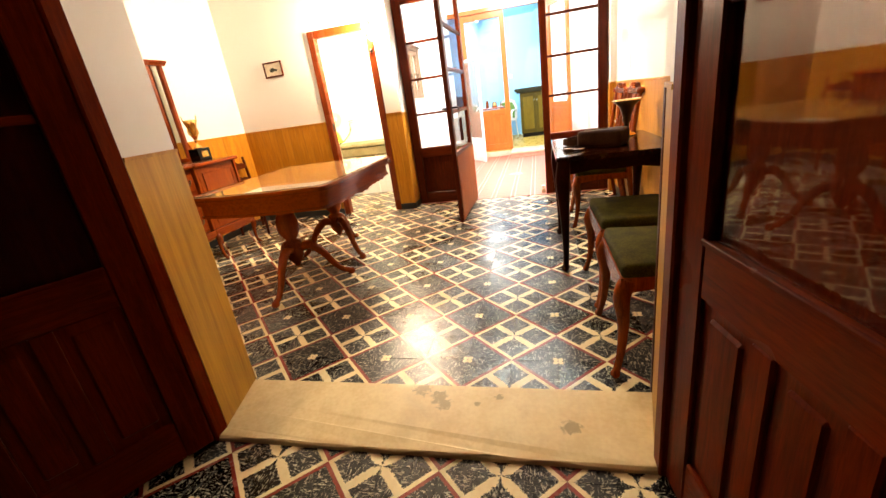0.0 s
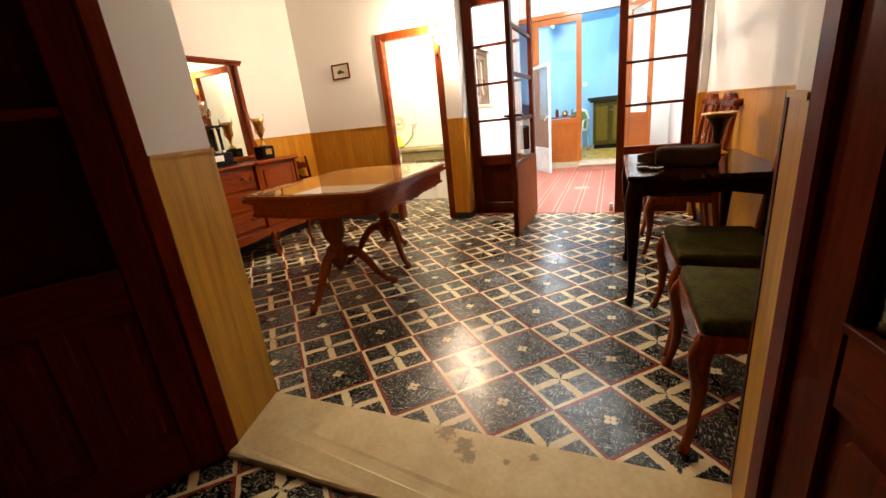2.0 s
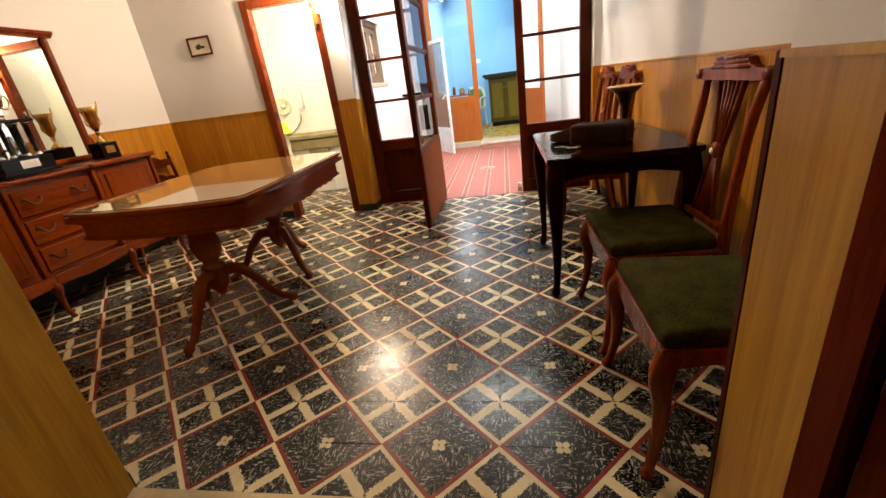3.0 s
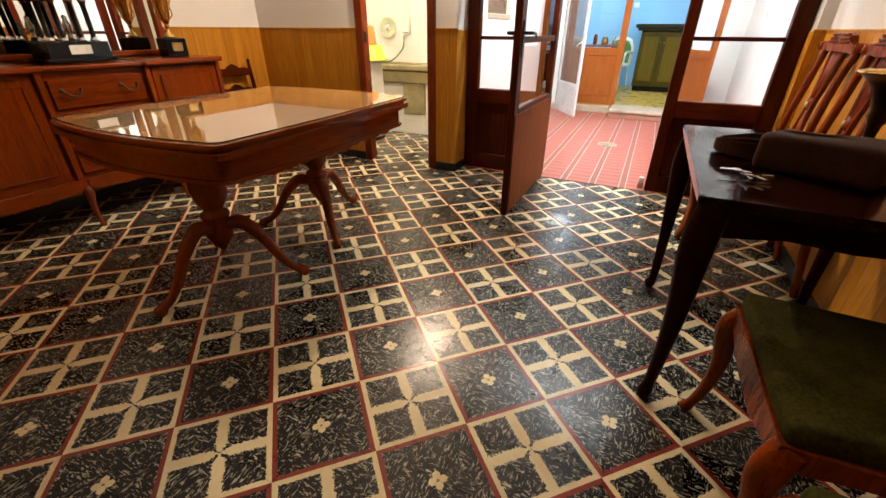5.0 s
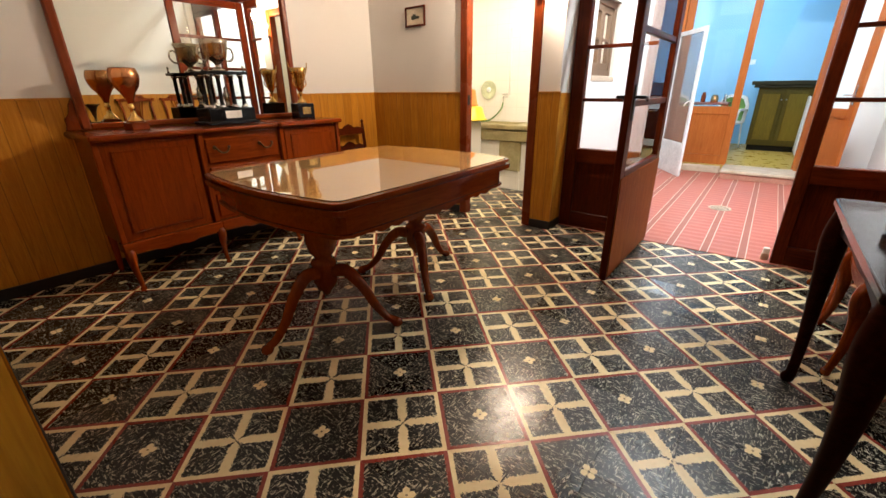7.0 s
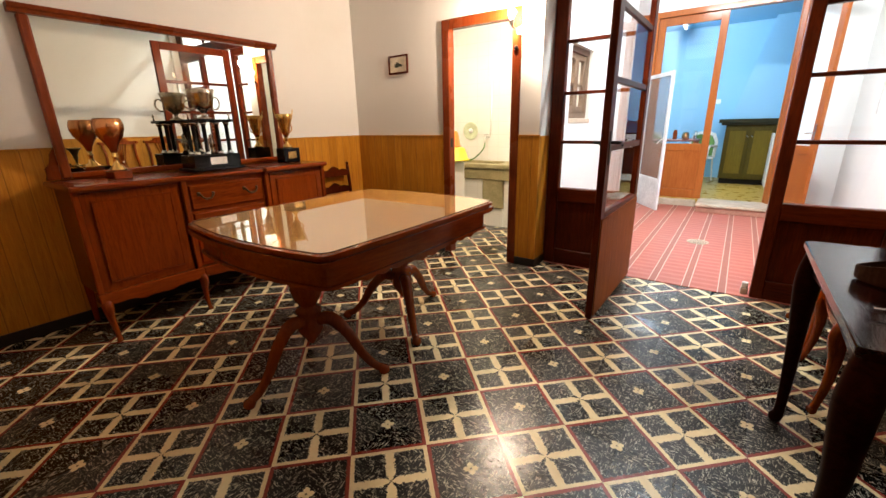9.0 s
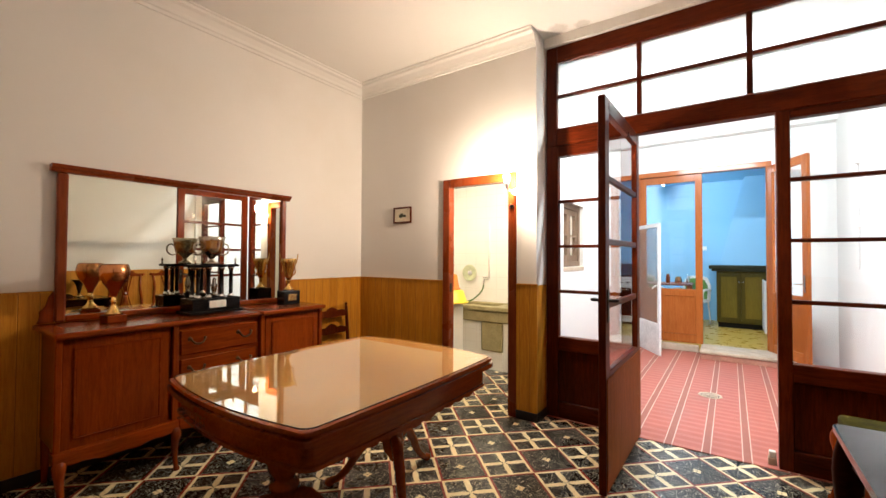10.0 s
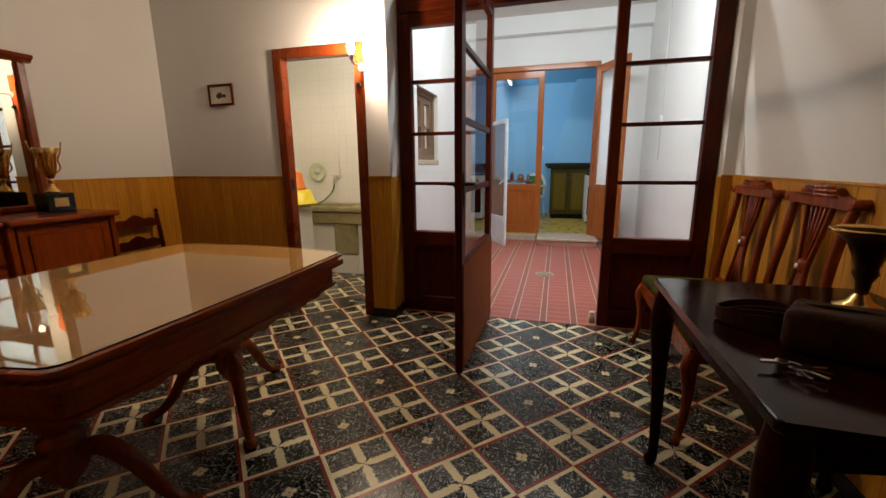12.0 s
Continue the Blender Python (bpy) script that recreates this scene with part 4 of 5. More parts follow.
def sideboard():
    """Front towards +x. Origin on the floor under the middle of the back."""
    y0, y1, c0, c1 = 1.88, 3.525, 2.43, 3.0
    o = thing("sideboard", "red-brown wooden sideboard with drawers between two doors, on curved legs", "sideboard", (LX + 0.01, 0, 0))
    dp = 0.455
    part("body", boxes((0.0, dp - 0.04, y0 + 0.03, y1 - 0.03, 0.25, 0.865), bevel=0.004), M_MAHOGH, o)
    for a, b in ((y0, c0 + 0.012), (c1 - 0.012, y1)):
        part("top", boxes((0.0, dp + 0.035, a - 0.01, b + 0.01, 0.868, 0.9), bevel=0.008), M_MAHOGH, o, "glossy moulded top")
    part("top", boxes((0.0, dp + 0.01, c0 + 0.023, c1 - 0.023, 0.868, 0.893), bevel=0.008), M_MAHOGH, o, "glossy moulded top")
    for a, b in ((y0 + 0.03, c0 - 0.03), (c1 + 0.03, y1 - 0.03)):
        door = part("door", boxes((dp - 0.04, dp - 0.018, a, b, 0.29, 0.855), bevel=0.003), M_MAHOG, o)
        part("panel", boxes((dp - 0.018, dp - 0.012, a + 0.055, b - 0.055, 0.345, 0.80), bevel=0.002), M_MAHOG, door, "veneered door panel")
        for z0, z1, ya, yb in ((0.335, 0.345, a + 0.045, b - 0.045), (0.80, 0.81, a + 0.045, b - 0.045), (0.345, 0.80, a + 0.045, a + 0.055), (0.345, 0.80, b - 0.055, b - 0.045)):
            part("bead", boxes((dp - 0.018, dp - 0.009, ya, yb, z0, z1), bevel=0.002), M_MAHOGH, door)
    for z0, z1 in ((0.67, 0.825), (0.49, 0.645), (0.31, 0.465)):
        dr = part("drawer", boxes((dp - 0.05, dp - 0.022, c0 + 0.035, c1 - 0.035, z0, z1), bevel=0.005), M_MAHOGH, o)
        for yy in (c0 + 0.13, c1 - 0.13):
            zz = (z0 + z1) / 2 + 0.01
            part("handle", tube([(dp - 0.022, yy - 0.045, zz + 0.012, 0.006), (dp - 0.004, yy - 0.043, zz + 0.01, 0.006), (dp + 0.002, yy - 0.02, zz - 0.018, 0.006), (dp + 0.002, yy + 0.02, zz - 0.018, 0.006), (dp - 0.004, yy + 0.043, zz + 0.01, 0.006), (dp - 0.022, yy + 0.045, zz + 0.012, 0.006)], 8, n=4), M_BRASSD, dr, "aged brass swing handle", True)
            part("handle_plate", lathe([(0, 0), (0.014, 0), (0.012, 0.004), (0, 0.005)], 10, (0, 0, 0)), M_BRASSD, dr, "", True).matrix_basis = pose(dp - 0.022, yy - 0.045, zz + 0.012, 0, 90, 0)
    for yy in (y0 + 0.015, c0, c1, y1 - 0.015):
        part("pilaster", prism([(yy - 0.015, 0.29), (yy + 0.015, 0.29), (yy + 0.015, 0.868), (yy - 0.015, 0.868)], dp - 0.045, dp - 0.002, "x", 0.006), M_MAHOG, o)
    # scalloped base moulding
    for a, b in ((y0 - 0.005, c0 + 0.015), (c0 + 0.016, c1 - 0.016), (c1 - 0.015, y1 + 0.005)):
        n = 24
        low = [(a + (b - a) * i / n, 0.232 - 0.022 * sin(pi * i / n) ** 2 * (1 if i % 24 else 0) + 0.008 * cos(i * pi / 3)) for i in range(n + 1)]
        part("base_moulding", prism(low + [(b, 0.292), (a, 0.292)], dp - 0.06, dp + 0.022, "x", 0.006), M_MAHOGH, o, "glossy scalloped base moulding")
    for yy, s in ((y0 + 0.03, -0.3), (c0 + 0.0, 0), (c1 - 0.0, 0), (y1 - 0.03, 0.3)):
        part("leg", cabriole((dp + 0.035, yy, 0), (dp - 0.015, yy, 0.25), 0.026, 0.03, (1, s)), M_MAHOG, o, "", True)
    for yy in (y0 + 0.05, y1 - 0.05):
        part("leg", tube([(0.04, yy, 0.25, 0.022), (0.04, yy, 0.1, 0.018), (0.03, yy, 0.002, 0.015)], 8), M_MAHOG, o, "", True)
    return o


sideboard()


def wall_mirror():
    y0, y1, z0, z1 = 1.955, 3.455, 0.905, 1.815
    o = thing("mirror", "large mirror in a red-brown wooden frame standing on the sideboard", "mirror", (LX + 0.012, 0, 0))
    part("backing", boxes((0.0, 0.012, y0 + 0.03, y1 - 0.03, z0 + 0.02, z1 - 0.02), bevel=0), M_MAHOG, o)
    part("glass", boxes((0.0125, 0.018, y0 + 0.04, y1 - 0.04, z0 + 0.03, z1 - 0.03), bevel=0), M_MIRROR, o, "clear mirror glass")
    for a in (y0, y1 - 0.05):
        part("side_frame", boxes((0.0, 0.04, a, a + 0.05, z0, z1 - 0.03), bevel=0.01), M_FRAME, o)
    part("bottom_frame", boxes((0.0, 0.036, y0 + 0.05, y1 - 0.05, z0, z0 + 0.035), bevel=0.006), M_MAHOGH, o)
    part("cornice", prism([(0.0, z1 - 0.03), (0.04, z1 - 0.03), (0.046, z1 - 0.015), (0.062, z1 - 0.008), (0.068, z1 + 0.012), (0.0, z1 + 0.012)], y0 - 0.03, y1 + 0.03, "y"), M_FRAME, o)
    for s, yy in ((-1, y0), (1, y1)):
        pts = [(yy, 0.905), (yy + s * 0.07, 0.905), (yy + s * 0.055, 0.94), (yy + s * 0.062, 0.97), (yy + s * 0.03, 1.0), (yy + s * 0.025, 1.05), (yy, 1.09)]
        part("bracket", prism(pts, 0.004, 0.028, "x", 0.004), M_MAHOG, o, "carved side bracket")
    return o


wall_mirror()


def goblet():
    o = thing("trophy", "copper goblet trophy on a dark wooden block", "trophy", (-3.19, 2.175, 0.9), 8)
    part("base", boxes((-0.05, 0.05, -0.05, 0.05, 0, 0.045), bevel=0.004), M_MAHOG, o)
    part("stem", lathe([(0.0, 0.045), (0.0454, 0.0463), (0.0389, 0.0593), (0.0173, 0.084), (0.0119, 0.1165), (0.0194, 0.1269), (0.0108, 0.1373), (0.0151, 0.1529), (0.0, 0.1555)], 18), M_GOLD, o, "gilt stem", True)
    part("bowl", lathe([(0.0, 0.1477), (0.0151, 0.1503), (0.0216, 0.175), (0.0389, 0.2101), (0.0626, 0.2439), (0.0756, 0.2829), (0.0767, 0.3115), (0.0691, 0.3375), (0.0626, 0.3453), (0.0594, 0.3401), (0.0691, 0.3115), (0.0691, 0.2829), (0.054, 0.2465), (0.0216, 0.1945), (0.0, 0.1815)], 24), M_COPPER, o, "polished copper bowl", True)


def tall_trophy():
    o = thing("trophy", "tiered trophy with a silver bowl on black pillars and plinth", "trophy", (-3.2, 2.735, 0.9), 3)
    part("plinth", boxes((-0.10, 0.10, -0.185, 0.185, 0, 0.022), (-0.085, 0.085, -0.165, 0.165, 0.022, 0.105), bevel=0.003), M_BLACK, o, "black lacquered plinth")
    part("plaque", boxes((0.085, 0.088, -0.055, 0.06, 0.04, 0.088), bevel=0.0008), M_PLAQUE, o, "blank silver plaque")
    for i, (x, y) in enumerate(((0.04, -0.11), (0.04, -0.04), (0.04, 0.05), (0.04, 0.12), (-0.05, -0.1), (-0.05, 0.1))):
        col = part("pillar", lathe([(0, 0.105), (0.02, 0.106), (0.02, 0.118), (0.013, 0.122), (0.013, 0.30), (0.02, 0.305), (0.02, 0.318), (0, 0.318)], 12, (x, y, 0)), M_BLACK, o, "", True)
        part("pillar_foot", lathe([(0, 0.1055), (0.023, 0.1055), (0.021, 0.116), (0.014, 0.13), (0, 0.13)], 12, (x, y, 0)), M_CHROME, col, "", True)
        part("pillar_cap", lathe([(0, 0.296), (0.014, 0.296), (0.021, 0.312), (0.021, 0.32), (0, 0.32)], 12, (x, y, 0)), M_CHROME, col, "", True)
    part("figure", lathe([(0, 0.105), (0.025, 0.106), (0.012, 0.13), (0.018, 0.16), (0.022, 0.19), (0.01, 0.215), (0.014, 0.23), (0, 0.245)], 12, (0.0, 0.02, 0)), M_SILVER, o, "", True)
    part("shelf", boxes((-0.085, 0.075, -0.15, 0.16, 0.32, 0.338), bevel=0.003), M_BLACK, o, "black upper shelf")
    part("finial", lathe([(0, 0.338), (0.008, 0.339), (0.004, 0.355), (0.009, 0.37), (0, 0.385)], 8, (0.05, -0.135, 0)), M_SILVER, o, "", True)
    part("finial", lathe([(0, 0.338), (0.008, 0.339), (0.004, 0.355), (0.009, 0.37), (0, 0.385)], 8, (0.05, 0.145, 0)), M_SILVER, o, "", True)
    b = part("bowl", lathe([(0, 0.338), (0.045, 0.339), (0.042, 0.35), (0.016, 0.362), (0.014, 0.38), (0.03, 0.395), (0.062, 0.42), (0.072, 0.46), (0.078, 0.50), (0.088, 0.53), (0.084, 0.532), (0.072, 0.5), (0.06, 0.43), (0, 0.405)], 24), M_SILVER, o, "dull silver bowl with a flared rim", True)
    for s in (-1, 1):
        part("handle", tube([(0, s * 0.06, 0.41, 0.005), (0, s * 0.095, 0.405, 0.006), (0, s * 0.122, 0.435, 0.006), (0, s * 0.115, 0.475, 0.006), (0, s * 0.09, 0.485, 0.005), (0, s * 0.078, 0.47, 0.004)], 6, n=4), M_SILVER, b, "", True)


def gold_cup():
    o = thing("trophy", "small gilt cup trophy on a black plinth", "trophy", (-3.2, 3.355, 0.9), -4)
    part("plinth", prism([(-0.05, -0.06), (0.05, -0.06), (0.05, 0.06), (-0.05, 0.06)], 0, 0.10, bevel=0.004), M_BLACK, o, "black plinth")
    part("plaque", boxes((0.05, 0.053, -0.03, 0.032, 0.03, 0.075), bevel=0.0008), M_GOLD, o, "gilt square plaque")
    part("stem", lathe([(0, 0.10), (0.035, 0.101), (0.03, 0.112), (0.01, 0.135), (0.009, 0.155), (0.016, 0.165), (0.01, 0.175), (0, 0.18)], 16), M_GOLD, o, "", True)
    b = part("cup", lathe([(0, 0.172), (0.014, 0.174), (0.026, 0.2), (0.034, 0.24), (0.04, 0.29), (0.056, 0.325), (0.053, 0.327), (0.036, 0.29), (0.02, 0.21), (0, 0.19)], 20), M_GOLD, o, "gilt fluted cup", True)
    o.scale = (1.16, 1.16, 1.16)
    for s in (-1, 1):
        part("handle", tube([(0, s * 0.026, 0.2, 0.0035), (0, s * 0.05, 0.225, 0.004), (0, s * 0.045, 0.27, 0.004), (0, s * 0.062, 0.31, 0.004), (0, s * 0.072, 0.36, 0.003)], 6, n=4), M_GOLD, b, "", True)


goblet()
tall_trophy()
gold_cup()


def dark_chalice():
    o = thing("trophy", "dark bronze trumpet-shaped trophy with a gilt rim", "trophy", (0.575, 2.99, 0.742))
    part("foot", lathe([(0, 0), (0.06, 0.001), (0.058, 0.01), (0.03, 0.022), (0.016, 0.045), (0, 0.05)], 20), M_GOLD, o, "gilt foot", True)
    part("bowl", lathe([(0, 0.04), (0.014, 0.042), (0.018, 0.08), (0.03, 0.105), (0.026, 0.12), (0.034, 0.15), (0.05, 0.19), (0.085, 0.225), (0.08, 0.226), (0.04, 0.18), (0, 0.12)], 24), M_BRASSD, o, "dark bronze bowl", True)
    part("rim", lathe([(0.080, 0.223), (0.094, 0.225), (0.096, 0.231), (0.092, 0.234), (0.08, 0.23), (0.080, 0.223)], 24), M_GOLD, o, "gilt rim", True)


dark_chalice()


def handbag():
    o = thing("handbag", "dark brown leather handbag lying on the side table", "bag", (0.375, 2.625, 0.742), -33)
    bm = box(bmesh.new(), -0.132, 0.132, -0.075, 0.075, 0.0, 0.098, 0.02, 3)
    bmesh.ops.subdivide_edges(bm, edges=[e for e in bm.edges if e.calc_length() > 0.08], cuts=5, use_grid_fill=True)
    for v in bm.verts:
        v.co.z *= 1 + 0.05 * sin(v.co.x * 21) * sin(v.co.y * 17 + 1) - 0.12 * max(0, v.co.x)
        v.co.y += 0.008 * sin(v.co.x * 15)
    part("body", bm, M_LEATHER, o, "", True)
    part("zip", tube([(-0.12, 0.0, 0.093, 0.004), (0, 0.004, 0.1, 0.004), (0.12, 0.0, 0.091, 0.004)], 6), M_BRASSD, o, "brass zip", True)
    for cx, cy, rx, ry, z in ((-0.205, 0.045, 0.085, 0.062, 0.022), (-0.185, 0.03, 0.095, 0.05, 0.012)):
        bm, n = bmesh.new(), 28
        loop = []
        for q in range(n + 1):
            a = 0.35 + (2 * pi - 0.7) * q / n
            x, y = cx + rx * cos(a), cy + ry * sin(a)
            up = 0.012 * sin(a * 1.5) + (0.02 if q in (0, n) else 0.0)
            loop.append([bm.verts.new(v) for v in ((x, y, 0.003 + z * 0.3), (x, y, z + 0.028 + up), (x - 0.005 * cos(a), y - 0.005 * sin(a), z + 0.028 + up), (x - 0.005 * cos(a), y - 0.005 * sin(a), 0.003 + z * 0.3))])
        for p, q in zip(loop, loop[1:]):
            for e in range(4):
                bm.faces.new((p[e], p[(e + 1) % 4], q[(e + 1) % 4], q[e]))
        bm.faces.new(loop[0][::-1])
        bm.faces.new(loop[-1])
        bmesh.ops.recalc_face_normals(bm, faces=bm.faces)
        part("strap", bm, M_LEATHER, o)


handbag()


def keys():
    o = thing("keys", "bunch of metal keys on a ring on the side table", "keys", (0.20, 2.52, 0.742), 20)
    o.scale = (1.05, 1.05, 2.6)
    ring = bmesh.new()
    pts = [(0.013 * cos(2 * pi * i / 16), 0.013 * sin(2 * pi * i / 16), 0.004, 0.0012) for i in range(17)]
    part("ring", tube(pts, 6, ring, 1), M_CHROME, o, "", True)
    for a, mtl in ((-12, M_CHROME), (-44, M_GOLD), (-75, M_CHROME), (-110, M_CHROME), (165, M_CHROME)):
        bm = boxes((0.012, 0.03, -0.009, 0.009, 0.002, 0.0045), (0.03, 0.058, -0.0032, 0.0032, 0.002, 0.0042), bevel=0.0006)
        part("key", bm, mtl, o).matrix_basis = pose(0, 0, abs(a) * 0.00002, 0, 0, a)


keys()


def ladder_chair():
    o = thing("chair", "small dark wooden ladder-back chair in the corner", "chair", (-3.17, 3.93, 0), 0)
    for s in (-1, 1):
        part("back_post", tube([(-0.17, s * 0.19, 0.003, 0.016), (-0.16, s * 0.19, 0.42, 0.018), (-0.19, s * 0.19, 0.80, 0.015)], 10), M_DOOR, o, "", True)
        part("finial", lathe([(0, 0), (0.014, 0.002), (0.008, 0.014), (0.017, 0.03), (0, 0.052)], 10, (-0.19, s * 0.19, 0.795)), M_DOOR, o, "", True)
        part("front_leg", tube([(0.17, s * 0.19, 0.003, 0.014), (0.17, s * 0.19, 0.43, 0.018)], 10, n=1), M_DOOR, o, "", True)
        part("stretcher", rod((-0.165, s * 0.19, 0.16), (0.17, s * 0.19, 0.16), 0.009), M_DOOR, o, "", True)
    part("seat", boxes((-0.17, 0.185, -0.2, 0.2, 0.425, 0.45), bevel=0.01), M_DOOR, o)
    for z in (0.55, 0.71):
        pts = [(-0.18, z), (0.18, z), (0.18, z + 0.05), (0.12, z + 0.07), (0.07, z + 0.06), (0.04, z + 0.085), (0, z + 0.1), (-0.04, z + 0.085), (-0.07, z + 0.06), (-0.12, z + 0.07), (-0.18, z + 0.05)]
        part("back_slat", prism(pts, -0.185, -0.17, "x", 0.003), M_DOOR, o, "scalloped back slat")


ladder_chair()


def picture():
    o = thing("picture", "small framed print with a dark drawing on a pale mount", "picture", (-2.846, BY - 0.004, 1.712), -1.5)
    w, h = 0.118, 0.08
    for b in ((-w, w, -0.016, 0, h - 0.016, h), (-w, w, -0.016, 0, -h, -h + 0.016), (-w, -w + 0.016, -0.016, 0, -h + 0.016, h - 0.016), (w - 0.016, w, -0.016, 0, -h + 0.016, h - 0.016)):
        part("frame", boxes(b, bevel=0.003), M_DOOR, o)
    part("mount", boxes((-w + 0.014, w - 0.014, -0.006, -0.002, -h + 0.014, h - 0.014), bevel=0), M_PAPER, o, "pale mount")
    pts = [(-0.045, -0.02), (-0.02, -0.028), (0.01, -0.018), (0.04, -0.022), (0.05, -0.005), (0.03, 0.005), (0.012, 0.002), (0.004, 0.02), (-0.012, 0.014), (-0.022, 0.024), (-0.03, 0.006), (-0.046, 0.004)]
    part("drawing", prism(pts, -0.0072, -0.006, "y"), M_INK, o, "dark printed drawing")


picture()


def wall_lamp():
    o = thing("wall_lamp", "lit bare bulb in a small wall holder beside the doorway", "lamp", (-1.63, BY, 1.835))
    part("rose", lathe([(0, 0), (0.035, 0), (0.032, 0.012), (0.018, 0.02), (0, 0.022)], 16), M_WHITEP, o, "white ceramic rose", True).matrix_basis = pose(0, 0, 0.0, 90)
    part("arm", tube([(0, -0.018, 0, 0.007), (0, -0.11, 0.0, 0.007), (0, -0.155, 0.012, 0.008), (0, -0.163, 0.03, 0.016), (0, -0.163, 0.05, 0.017)], 10), M_WHITEP, o, "", True)
    part("bulb", lathe([(0, 0.05), (0.012, 0.052), (0.015, 0.066), (0.022, 0.082), (0.0245, 0.096), (0.02, 0.112), (0.009, 0.121), (0, 0.122)], 16, (0, -0.163, 0)), M_BULB, o, "glowing bulb", True)


wall_lamp()


def globe_lamp(at, r, label, m, name="ceiling_lamp"):
    o = thing(name, label, "lamp", at)
    part("base", lathe([(0, 0), (r * 0.75, 0), (r * 0.75, -0.02), (r * 0.7, -0.028), (0, -0.028)], 24), M_WHITEP, o, "", True)
    part("globe", lathe([(r * 0.68, -0.028), (r * 0.95, -0.04), (r, -0.058), (r * 0.9, -0.09), (r * 0.6, -0.115), (0, -0.128)], 28), m, o, "lit opal glass bowl", True)


globe_lamp((-1.45, 2.9, CZ), 0.15, "round opal glass ceiling lamp, dimly glowing", M_GLOBE)
globe_lamp((-1.95, 5.05, 2.6), 0.09, "round opal washroom ceiling lamp, lit", M_BATHBULB)

# ---- washroom things ----


def wash_stand():
    o = thing("wash_stand", "stone laundry sink on a tiled base against the washroom wall", "sink", (-0.11, 0, 0))
    x0, x1, y0, y1 = -3.28, -1.54, 5.45, 5.895
    part("pier", boxes((-2.47, -2.2, y0 + 0.03, y1, 0.22, 0.60), bevel=0.01), M_SINK, o, "rough stone support")
    part("base", boxes((x0 + 0.05, -2.471, y0 + 0.06, y1, 0, 0.60), (-2.199, x1, y0 + 0.06, y1, 0, 0.60), (-2.4705, -2.1995, y0 + 0.05, y1, 0, 0.219), bevel=0.004), M_WTILE, o, "white tiled base")
    part("apron", boxes((x0, x1, y0 + 0.015, y1, 0.55, 0.68), bevel=0.012), M_SINK, o)
    part("rim", boxes((x0 - 0.02, x1, y0 - 0.01, y0 + 0.09, 0.68, 0.735), (x0 - 0.02, x1, y1 - 0.08, y1, 0.68, 0.735), (x0 - 0.02, x0 + 0.1, y0 + 0.09, y1 - 0.08, 0.68, 0.735), (-2.3, -2.2, y0 + 0.09, y1 - 0.08, 0.68, 0.735), bevel=0.01), M_SINK, o, "worn stone rim")
    tap = part("tap", tube([(-2.62, y1, 1.02, 0.012), (-2.62, y1 - 0.07, 1.02, 0.012), (-2.62, y1 - 0.09, 1.0, 0.011), (-2.62, y1 - 0.092, 0.96, 0.009)], 8), M_CHROME, o, "chrome tap", True)
    part("tap_handle", boxes((-2.66, -2.58, y1 - 0.055, y1 - 0.04, 1.04, 1.055), bevel=0.004), M_CHROME, tap)
    part("pipe", rod((-2.585, y1 - 0.012, 1.03), (-2.585, y1 - 0.012, 1.75), 0.009), M_ENAMEL, o, "thin painted pipe", True)
    part("hose", tube([(-2.62, y1 - 0.092, 0.955, 0.009), (-2.64, y1 - 0.1, 0.88, 0.009), (-2.74, y1 - 0.11, 0.78, 0.009), (-2.82, y1 - 0.13, 0.742, 0.009), (-2.9, y1 - 0.16, 0.738, 0.009)], 8), M_GREENP, o, "grey-green hose", True)
    return o


wash_stand()


def washer():
    o = thing("washing_machine", "white enamelled washing machine beside the stone sink", "appliance", (-2.765, 5.0, 0))
    part("body", box(bmesh.new(), -0.46, 0.12, -0.21, 0.21, 0.03, 0.78, 0.025, 3), M_ENAMEL, o)
    part("plinth", boxes((-0.44, 0.10, -0.19, 0.19, 0, 0.03), bevel=0), M_BLACK, o)
    part("lid", box(bmesh.new(), -0.455, 0.115, -0.205, 0.205, 0.78, 0.798, 0.007, 2), M_ENAMEL, o)
    part("control_panel", boxes((-0.44, 0.10, -0.219, -0.21, 0.66, 0.76), bevel=0.003), M_WHITEP, o)
    for x in (-0.38, -0.28, 0.04):
        part("knob", lathe([(0, 0), (0.022, 0), (0.019, 0.018), (0, 0.02)], 14), M_WHITEP, o, "", True).matrix_basis = pose(x, -0.219, 0.71, 90)


washer()


